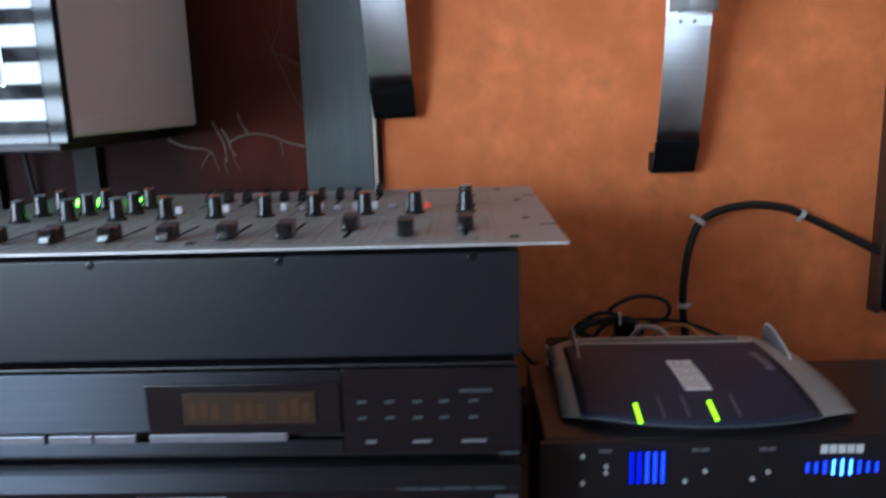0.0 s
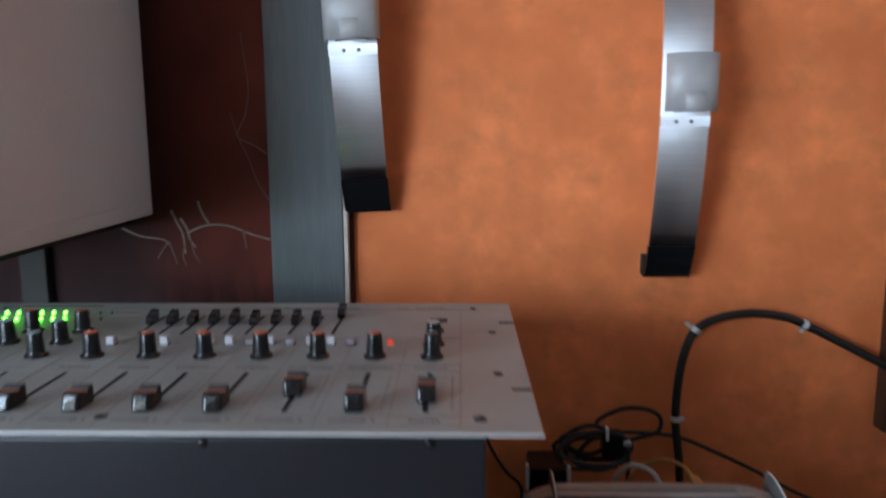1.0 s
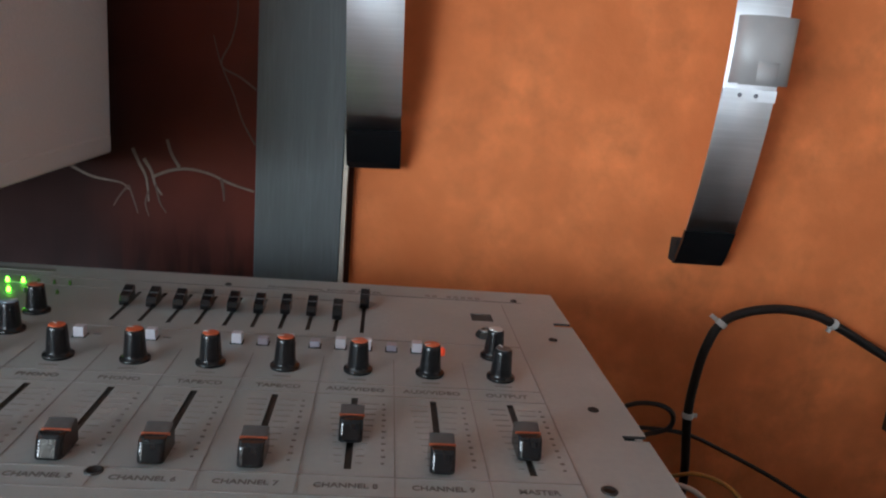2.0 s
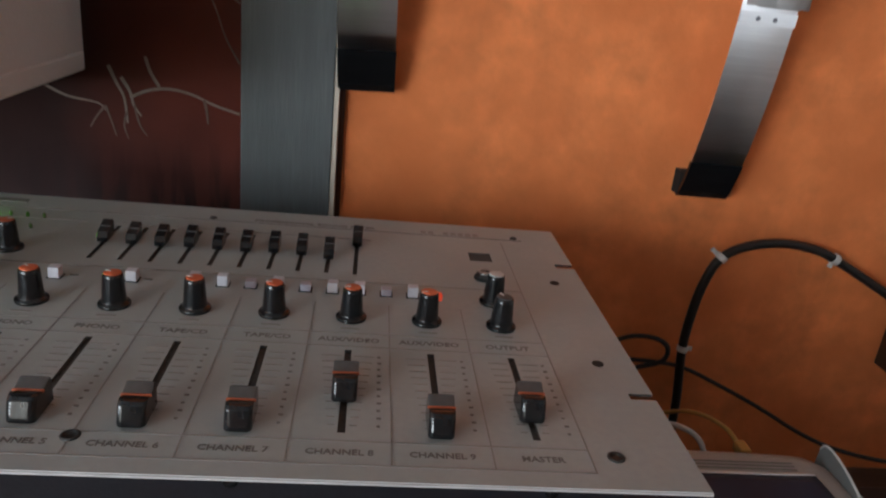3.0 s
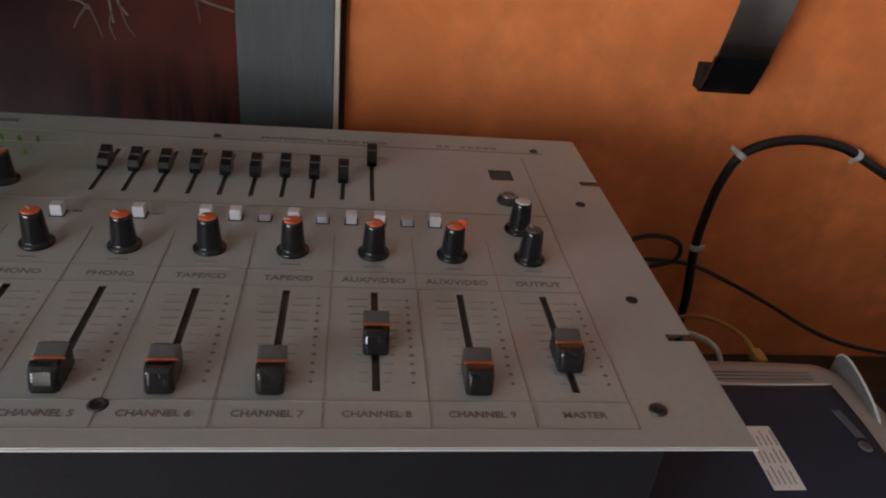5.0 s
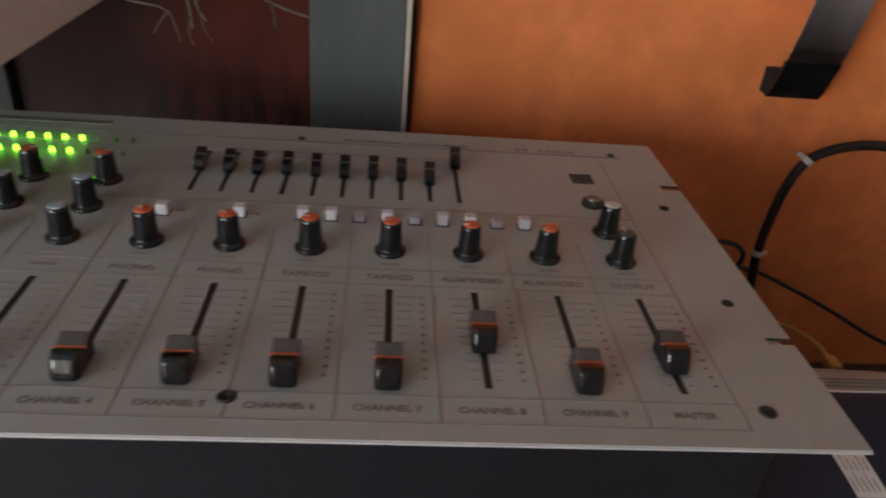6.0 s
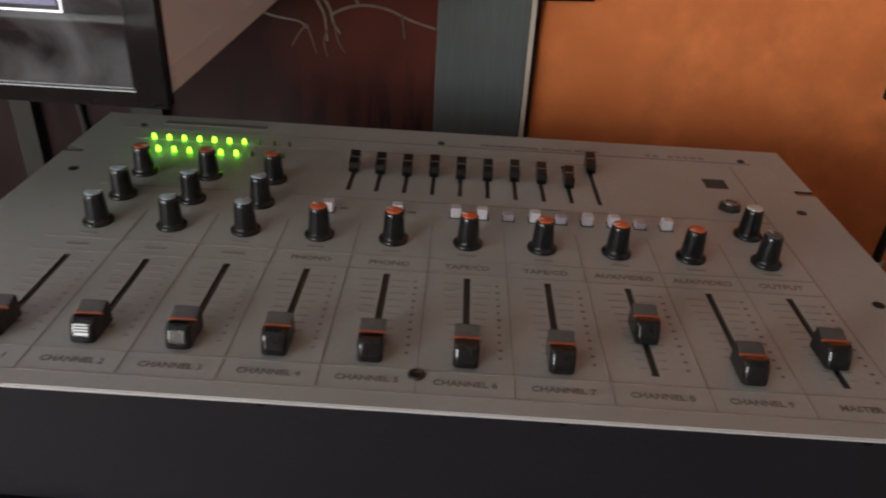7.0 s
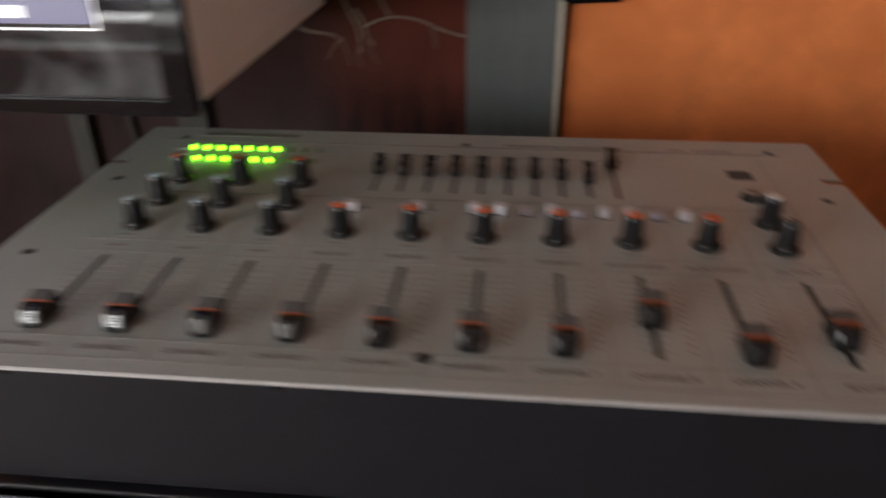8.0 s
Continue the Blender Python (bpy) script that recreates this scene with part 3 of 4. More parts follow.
# level lamps
lamp_lit = mesh("level_lamp", lathe([(0.0011, -0.0005), (0.0011, 0.0018), (0.0009, 0.0027), (0.0004, 0.0032)], 12), M_GREENLED)
lamp_off = mesh("level_lamp_off", lathe([(0.0011, -0.0005), (0.0011, 0.0018), (0.0009, 0.0027), (0.0004, 0.0032)], 12), M_DEADLED)
for row, y in enumerate((0.2500, 0.2300)):
    for k in range(10):
        lit = k < 7
        link("level_lamp", lamp_lit if lit else lamp_off, mixer, (-0.1935 + 0.0102 * k, y, PZ), "lit green level lamp" if lit else "unlit level lamp")
part("dark_cover", box(0.1732, 0.1868, 0.2237, 0.2373, PZ - 0.0026, PZ - 0.0006), M_SEAL, mixer, "dark square cover in the panel")

# ---------- hi-fi decks under the mixer ----------
deck = thing("hifi_tuner", (0, 0.14, 0.857), "black hi-fi deck with a dim amber display under the mixer", "hi-fi deck")
part("housing", box(-0.216, 0.209, 0.008, 0.285, 0.857, 0.921, 0.001), M_RACKBLACK, deck)
part("fascia", box(-0.217, 0.096, 0.0015, 0.008, 0.8785, 0.9195, 0.001), M_FASCIA, deck, "brushed dark metal fascia")
part("key_fascia", box(0.0965, 0.211, 0.0015, 0.008, 0.862, 0.9195, 0.001), M_FASCIADARK, deck)
part("lower_fascia", box(-0.217, 0.096, 0.0022, 0.008, 0.862, 0.8715, 0.0008), M_FASCIA, deck)
part("display_window", box(-0.031, 0.0955, -0.0002, 0.0025, 0.8765, 0.9118, 0.0008), M_FASCIADARK, deck, "smoked display window")
disp = part("display", box(-0.0068, 0.0795, -0.0010, 0.0004, 0.8845, 0.9060, 0.0003), M_AMBER, deck, "dim amber display")
seg_mesh = mesh("display_segment", box(0, 0.0048, -0.0014, -0.0009, 0, 0.0110), M_AMBER2)
for k in range(11):
    if k not in (3, 7):
        link("display_segment", seg_mesh, disp, (-0.003 + 0.0074 * k, 0, 0.8880 + 0.002 * (k % 2)))
for x0, x1 in ((-0.2150, -0.1340), (-0.1330, -0.1010), (-0.0980, -0.0690), (-0.0675, -0.0400), (-0.0310, 0.0600)):
    part("key", box(x0, x1, -0.0010, 0.003, 0.8720, 0.8780, 0.0008), M_KEYBAR, deck, "flat silver key")
kl = mesh("small_key", box(-0.0030, 0.0030, -0.0004, 0.002, -0.0012, 0.0012, 0.0004), M_LEGEND)
for x in (0.109, 0.127, 0.145, 0.162, 0.181):
    for z in (0.8975, 0.8865):
        link("small_key", kl, deck, (x, 0.0014, z))
for x, w in ((0.114, 0.0035), (0.147, 0.006), (0.181, 0.008)):
    part("key_legend", box(x - w, x + w, 0.0008, 0.002, 0.8690, 0.8714), M_KEYBAR, deck)
part("brand_mark", box(0.172, 0.193, 0.0009, 0.002, 0.9032, 0.9056), M_LEGEND, deck, "small bar of illegible lettering")
part("model_bar", box(0.197, 0.210, 0.0009, 0.002, 0.8600, 0.8625), M_LEGEND, deck)
foot = mesh("foot", lathe([(0.012, 0), (0.013, 0.002), (0.013, 0.0055)], 16), M_BLACK)
for x in (-0.17, 0.17):
    for y in (0.05, 0.24):
        link("foot", foot, mixer, (x, y, 0.9205))
        link("foot", foot, deck, (x, y, 0.8515))

amp = thing("hifi_amplifier", (0, 0.14, DESK), "black hi-fi amplifier with a brushed sloping front edge", "amplifier")
part("housing", box(-0.216, 0.209, 0.010, 0.285, DESK, 0.8518, 0.001), M_RACKBLACK, amp)
part("fascia_ledge", prism([(0.0100, 0.8518), (0.0030, 0.8515), (0.0000, 0.8495), (-0.0012, 0.8370), (0.0100, 0.8370)], -0.217, 0.211), M_FASCIA, amp, "brushed metal upper ledge")
part("fascia", box(-0.217, 0.211, 0.0025, 0.010, DESK + 0.006, 0.8365, 0.001), M_FASCIADARK, amp)
part("paper_label", box(-0.047, 0.014, 0.0008, 0.0026, 0.800, 0.8310), M_PAPER, amp, "white paper label")
txt = bmesh.new()
for x0, x1 in ((0.130, 0.143), (0.1445, 0.158), (0.160, 0.178), (0.180, 0.200)):
    box(x0, x1, -0.0018, -0.0008, 0.8370, 0.8392, bm=txt)
part("title_bars", txt, M_LEGEND, amp, "row of small illegible lettering")
part("key", box(0.194, 0.209, -0.0005, 0.003, 0.8270, 0.8310, 0.0005), M_KEYBAR, amp)

# ---------- the black effects unit and the router on it ----------
UT = 0.8425
unit = thing("rack_effects_unit", (0.47, 0.13, DESK), "black rack audio unit with blue light bars", "audio unit")
part("housing", box(0.232, 0.716, 0.058, 0.212, DESK, UT, 0.002), M_RACKBLACK, unit)
part("front_plate", box(0.228, 0.720, 0.054, 0.0585, DESK + 0.004, UT - 0.001, 0.001), M_RACKBLACK, unit, "black front plate")
barm = {m: mesh("light_bar", box(-0.0009, 0.0009, -0.0008, 0.002, -0.012, 0.012, 0.0004), m) for m in (M_BLUELED, M_BLUEHOT, M_BLUECORE)}
for k in range(5):
    link("light_bar", barm[M_BLUEHOT if k > 1 else M_BLUELED], unit, (0.2945 + 0.0056 * k, 0.0535, 0.8215), "lit blue light bar")
for k in range(9):
    h = 0.55 + 0.45 * math.exp(-((k - 4) / 2.2) ** 2)
    o = link("meter_bar", barm[M_BLUECORE if 3 <= k <= 5 else M_BLUEHOT], unit, (0.4200 + 0.0061 * k, 0.0535, 0.8200), "lit blue meter bar")
    o.scale = (0.75, 1, 0.52 * h)
lg = bmesh.new()
for k in range(5):
    box(0.4285 + 0.0062 * k, 0.4335 + 0.0062 * k, 0.0532, 0.0545, 0.8310, 0.8375, bm=lg)
part("logo_blocks", lg, M_PAPER, unit, "plain pale blocks where a logo is")
for x0, x1 in ((0.271, 0.280), (0.3375, 0.3425), (0.3435, 0.3495), (0.3855, 0.3905), (0.3915, 0.3965)):
    part("legend", box(x0, x1, 0.0534, 0.0545, 0.8333, 0.8362), M_KEYBAR, unit)
pot = mesh("small_knob", lathe([(0.0020, -0.001), (0.0020, 0.003), (0.0014, 0.0038)], 12, "y"), M_IVORY, True)
for x, z in ((0.259, 0.831), (0.276, 0.823), (0.276, 0.818), (0.259, 0.810), (0.333, 0.811), (0.347, 0.8185), (0.381, 0.812), (0.392, 0.8175)):
    s = link("small_knob", pot, unit, (x, 0.0538, z))
    s.scale = (0.8, 0.8, 0.8)

RC, RW = 0.3600, 0.1110
router = thing("wifi_router", (RC, 0.14, UT), "silver and navy router with two green lights", "router")


def router_xy(u, v):
    back = 0.222 - 0.006 * u * u
    front = 0.058 + 0.030 * abs(u) ** 2.2
    y = front + (back - front) * v
    w = RW * (1 - 0.08 * v ** 1.5)
    return RC + w * u - 0.0085 * v ** 1.5, y


def router_z(u, v):
    z = 0.850 + 0.020 * math.sin(min(1, v * 1.15) * math.pi / 2) ** 0.9
    edge = max(0.0, (abs(u) - 0.72) / 0.28)
    z -= 0.010 * edge ** 1.6 * (0.4 + 0.6 * v)
    if v > 0.9:
        z -= 0.012 * ((v - 0.9) / 0.1) ** 2
    return z


def shell(u0, u1, v0, v1, nu, nv, lift, floor_z, tuck=0.002):
    bm = bmesh.new()
    g = [[None] * (nu + 1) for _ in range(nv + 1)]
    for j in range(nv + 1):
        for i in range(nu + 1):
            u, v = u0 + (u1 - u0) * i / nu, v0 + (v1 - v0) * j / nv
            x, y = router_xy(u, v)
            g[j][i] = bm.verts.new((x, y, router_z(u, v) + lift))
    for j in range(nv):
        for i in range(nu):
            bm.faces.new((g[j][i], g[j][i + 1], g[j + 1][i + 1], g[j + 1][i]))
    loop = g[0] + [r[-1] for r in g[1:]] + g[-1][-2::-1] + [r[0] for r in g[-2:0:-1]]
    low = [bm.verts.new((a.co.x + (RC - a.co.x) * tuck * 6, a.co.y + (tuck if a.co.y < 0.15 else 0.0), floor_z(a.co) if callable(floor_z) else floor_z)) for a in loop]
    n = len(loop)
    for k in range(n):
        bm.faces.new((loop[k], low[k], low[(k + 1) % n], loop[(k + 1) % n]))
    bm.faces.new(low[::-1])
    bmesh.ops.recalc_face_normals(bm, faces=bm.faces[:])
    return bm


part("shell", shell(-1, 1, 0, 1, 28, 18, 0, UT + 0.0008, 0.015), M_SILVER, router, "silver-grey plastic shell", True)
inlay = part("top_cover", shell(-0.885, 0.70, 0.0, 0.77, 24, 16, 0.0011, lambda c: c.z - 0.004), M_NAVY, router, "navy top cover", True)


def on_top(x0, x1, y0, y1, lift=0.0014, skew=0.0, n=6):
    bm = bmesh.new()
    rows = []
    for j in range(n + 1):
        y = y0 + (y1 - y0) * j / n
        row = []
        for i in (0, 1, 2):
            x = x0 + (x1 - x0) * i / 2 + skew * (j / n - 0.5)
            v = 0.5
            for _ in range(20):
                u = (x - RC + 0.0085 * v ** 1.5) / (RW * (1 - 0.08 * v ** 1.5))
                f = 0.058 + 0.030 * abs(u) ** 2.2
                v = min(1, max(0, (y - f) / (0.222 - 0.006 * u * u - f)))
            row.append(bm.verts.new((x, y, router_z(u, v) + lift)))
        rows.append(row)
    for a, b in zip(rows, rows[1:]):
        for i in (0, 1):
            bm.faces.new((a[i], a[i + 1], b[i + 1], b[i]))
    ex = bmesh.ops.extrude_face_region(bm, geom=bm.faces[:])
    bmesh.ops.translate(bm, verts=[q for q in ex["geom"] if isinstance(q, bmesh.types.BMVert)], vec=(0, 0, 0.0005))
    bmesh.ops.recalc_face_normals(bm, faces=bm.faces[:])
    return bm


lab = part("paper_label", on_top(0.3435, 0.3640, 0.1000, 0.1460, 0.0014, -0.004), M_PAPER, inlay, "white paper label with fine print")
for k in range(5):
    for y0, y1 in ((0.1035, 0.1130 + 0.003 * (k % 2)), (0.1180, 0.1290 - 0.002 * (k % 3)), (0.1310, 0.1425 - 0.004 * (k % 2))):
        part("print_line", on_top(0.3462 + 0.0036 * k, 0.3469 + 0.0036 * k, y0, y1, 0.0017, -0.004 * (y1 - y0) / 0.046, 2), M_FAINT, inlay)
for k, x in enumerate((0.3030, 0.3215, 0.3395, 0.3580, 0.3765)):
    lit = k in (0, 3)
    part("status_light", on_top(x - (0.0014 if lit else 0.0009), x + (0.0014 if lit else 0.0009), 0.0625 if lit else 0.0675, 0.0860 if lit else 0.094, 0.0014, 0.0005), M_LEAFLED if lit else M_GROOVE, inlay, "lit green status light" if lit else "unlit status light")
part("silver_emblem", on_top(0.4170, 0.4230, 0.138, 0.160, 0.0014, -0.006), M_GROOVE, inlay)
dot = lathe([(0.0042, 0), (0.0040, 0.0005), (0.0028, 0.0007)], 18)
bmesh.ops.scale(dot, verts=dot.verts, vec=(1.0, 1.15, 1.0))
part("emblem_dot", dot, M_GROOVE, inlay, "oval silver emblem", True, (0.4215, 0.1300, router_z(0.56, 0.47) + 0.0012))
# groove shade drawn as thin darker lines
for k in range(3):
    part("groove", on_top(0.2750, 0.4180, 0.1905 + 0.0036 * k, 0.1912 + 0.0036 * k, 0.0001, 0.0, 2), M_SILVERSHADE, router)
# rim made pale so that its highlight is in the colour
part("cover_rim", shell(-0.887, 0.702, 0.765, 0.778, 24, 1, 0.0017, lambda c: c.z - 0.003), M_EDGE, router, "raised rim behind the cover, its highlight painted pale", True)


FIN = [(0.1480, 0.8600), (0.1560, 0.8660), (0.1680, 0.8720), (0.1850, 0.8775), (0.2000, 0.8800), (0.2090, 0.8785), (0.2130, 0.8730), (0.2140, 0.8600)]


def fin(x):
    bm = prism(FIN, x - 0.0008, x + 0.0008)
    bmesh.ops.bevel(bm, geom=bm.edges[:], offset=0.0003, segments=1, affect="EDGES")
    return bm


# fin plates carry painted shade, pale tubes their painted lit edges
fin_plate = part("side_fin", fin(0.4480), M_SILVERSHADE, router, "upright silver fin with its shade painted in")
part("fin_lit_edge", tube([(0.4480, y, z) for y, z in FIN[:7]], 0.0010, 6, 3), M_IVORY, fin_plate, "fin edge painted pale as its lit rim")
fin_plate = part("side_fin", fin(0.2720), M_SILVERSHADE, router, "upright silver fin with its shade painted in")
part("fin_lit_edge", tube([(0.2720, y, z) for y, z in FIN[:7]], 0.0010, 6, 3), M_IVORY, fin_plate, "fin edge painted pale as its lit rim")
foot2 = mesh("foot", lathe([(0.005, 0), (0.005, 0.003)], 12), M_BLACK)
for x in (0.275, 0.445):
    for y in (0.10, 0.19):
        link("foot", foot2, router, (x, y, UT))

# ---------- monitor on its stand ----------
MX, MY0, MY1, MZ = -0.1370, 0.150, 0.432, 1.0655
monitor = thing("monitor", (-0.32, 0.29, MZ), "beige deep-bodied monitor with a black screen frame", "monitor")
cab = bmesh.new()
box(-0.500, MX, MY0, MY1, MZ, 1.470, 0.003, bm=cab)
part("body", cab, M_BEIGE, monitor, "beige plastic body")
part("base_lip", box(-0.498, MX + 0.0012, MY0 + 0.004, MY1 - 0.004, MZ + 0.0018, MZ + 0.0160, 0.0012), M_BEIGE, monitor)
bez = bmesh.new()
for b in ((-0.502, -0.470, MZ - 0.004, 1.472), (-0.1510, MX + 0.001, MZ - 0.004, 1.472), (-0.470, -0.1510, MZ - 0.004, MZ + 0.0050), (-0.470, -0.1510, 1.440, 1.472)):
    box(b[0], b[1], MY0 - 0.009, MY0, b[2], b[3], 0.0007, bm=bez)
part("screen_frame", bez, M_GLOSSBLACK, monitor, "black screen frame")
part("screen", box(-0.470, -0.1510, MY0 - 0.0078, MY0 - 0.002, MZ + 0.0050, 1.440), M_SCREEN, monitor, "dark glass screen")
edge = bmesh.new()
box(-0.1520, -0.1506, MY0 - 0.0086, MY0 - 0.0070, MZ + 0.005, 1.440, 0.0003, bm=edge)
box(-0.470, -0.1520, MY0 - 0.0086, MY0 - 0.0070, MZ + 0.0050, MZ + 0.0060, 0.0003, bm=edge)
part("glass_edge", edge, M_GLOSSBLACK, monitor)
SY = MY0 - 0.0080
# dark desktop sheet carrying the painted room reflection
image = part("desktop_mottle", box(-0.468, -0.1530, SY - 0.0001, SY + 0.0002, MZ + 0.0064, 1.438), M_DESKTOP, monitor, "dark desktop, room reflection painted on as glowing mottle")
border = bmesh.new()
for b in ((-0.4600, -0.1810, 1.1068, 1.1078), (-0.1820, -0.1810, 1.1078, 1.4200), (-0.4600, -0.1820, 1.4190, 1.4200)):
    box(b[0], b[1], SY - 0.0004, SY - 0.0001, b[2], b[3], bm=border)
part("window_border", border, M_SCREENWHITE, image, "white border of an open window")
part("window_field", box(-0.4600, -0.1835, SY - 0.0003, SY - 0.0001, 1.1100, 1.4165), M_SCREENBLUE, image, "violet-grey window picture")
stripe = bmesh.new()
for x0, x1, z0, z1 in ((-0.2600, -0.2200, 1.1130, 1.1190), (-0.4400, -0.2300, 1.1350, 1.1600)):
    box(x0, x1, SY - 0.0005, SY - 0.0003, z0, z1, bm=stripe)
part("pale_field", stripe, M_SCREENWHITE, image, "white areas of the picture")
stand = thing("monitor_stand", (-0.33, 0.36, DESK), "dark monitor stand on grey flat posts", "stand")
part("shelf", box(-0.470, -0.175, 0.200, 0.450, MZ - 0.0140, MZ - 0.0005, 0.002), M_RACKBLACK, stand)
part("post", box(-0.2935, -0.2640, 0.4360, 0.4480, DESK, MZ - 0.014, 0.001), M_POST, stand)
part("post", box(-0.4080, -0.3880, 0.4360, 0.4480, DESK, MZ - 0.014, 0.001), M_POST, stand)
part("foot_bar", box(-0.430, -0.245, 0.300, 0.450, DESK, DESK + 0.012, 0.002), M_RACKBLACK, stand)
cord = thing("monitor_cable", (-0.346, 0.43, DESK), "thin grey cable hanging behind the monitor", "cable")
part("cord", tube([(-0.350, 0.425, MZ + 0.02), (-0.348, 0.440, 0.98), (-0.345, 0.444, 0.90), (-0.352, 0.430, 0.78), (-0.360, 0.380, DESK + 0.003), (-0.400, 0.33, DESK + 0.003)], 0.0028), M_POST, cord)

# ---------- picture on the wall ----------
pic = thing("framed_picture", (-0.30, NORTH, 0.70), "dark red-brown picture of pale branches in a grey frame", "picture")
# left end of the canvas is added, standing in for wall in shade
part("canvas", box(-0.640, -0.0122, NORTH - 0.014, NORTH - 0.0005, 0.720, 1.640), M_ART, pic, "dark red and brown print, widened left over shaded wall")
part("frame_side", box(-0.0122, 0.0684, NORTH - 0.018, NORTH - 0.0005, 0.700, 1.660, 0.0012), M_FRAMEGREY, pic, "grey-green grained frame side")
part("frame_side", box(-0.720, -0.640, NORTH - 0.018, NORTH - 0.0005, 0.700, 1.660, 0.0012), M_FRAMEGREY, pic)
part("frame_top", box(-0.640, -0.0122, NORTH - 0.018, NORTH - 0.0005, 1.640, 1.660, 0.0012), M_FRAMEGREY, pic)
part("frame_bottom", box(-0.640, -0.0122, NORTH - 0.018, NORTH - 0.0005, 0.700, 0.720, 0.0012), M_FRAMEGREY, pic)
# thin strip on the wall paints the frame's narrow shadow
part("edge_shade", box(0.0734, 0.0782, NORTH - 0.0060, NORTH - 0.0005, 0.700, 1.660, 0.0006), M_EDGESHADE, pic, "dark brown strip painted as the frame edge shadow")
part("edge_strip", box(0.0685, 0.0730, NORTH - 0.0165, NORTH - 0.0005, 0.700, 1.660, 0.0006), M_FRAMEEDGE, pic, "cream edge strip")
AY = NORTH - 0.0145


def stroke(points, r, mat, taper=0.5):
    part("branch", tube([(x, AY, z) for x, z in points], r * 1.05, 6, 5, taper, 0.3), mat, pic, "pale painted branch")


stroke([(-0.180, 1.049), (-0.160, 1.040), (-0.135, 1.036), (-0.128, 1.030)], 0.0013, M_ROOT, 0.35)
stroke([(-0.124, 1.069), (-0.118, 1.055), (-0.112, 1.042), (-0.110, 1.020)], 0.0016, M_ROOT)
stroke([(-0.114, 1.060), (-0.107, 1.048), (-0.104, 1.036), (-0.098, 1.027)], 0.0016, M_ROOT)
stroke([(-0.107, 1.043), (-0.092, 1.050), (-0.075, 1.053), (-0.055, 1.050), (-0.035, 1.042), (-0.0135, 1.036)], 0.0013, M_ROOT, 0.8)
stroke([(-0.093, 1.079), (-0.089, 1.066), (-0.082, 1.054)], 0.0014, M_ROOT, 1.0)
stroke([(-0.128, 1.034), (-0.136, 1.024), (-0.142, 1.014)], 0.0011, M_ROOTDIM)
stroke([(-0.128, 1.034), (-0.124, 1.022), (-0.120, 1.008)], 0.0011, M_ROOTDIM)
stroke([(-0.110, 1.030), (-0.113, 1.018), (-0.110, 1.006)], 0.0011, M_ROOTDIM)
stroke([(-0.104, 1.038), (-0.100, 1.020), (-0.094, 1.010)], 0.0011, M_ROOTDIM)
stroke([(-0.044, 1.046), (-0.042, 1.036), (-0.041, 1.025)], 0.0016, M_ROOTDIM)
stroke([(-0.0135, 1.080), (-0.025, 1.100), (-0.034, 1.125), (-0.045, 1.150), (-0.052, 1.175)], 0.0009, M_ROOTDIM)
stroke([(-0.0135, 1.130), (-0.028, 1.140), (-0.045, 1.150), (-0.036, 1.172), (-0.031, 1.197), (-0.033, 1.225), (-0.037, 1.260)], 0.0010, M_ROOTDIM)

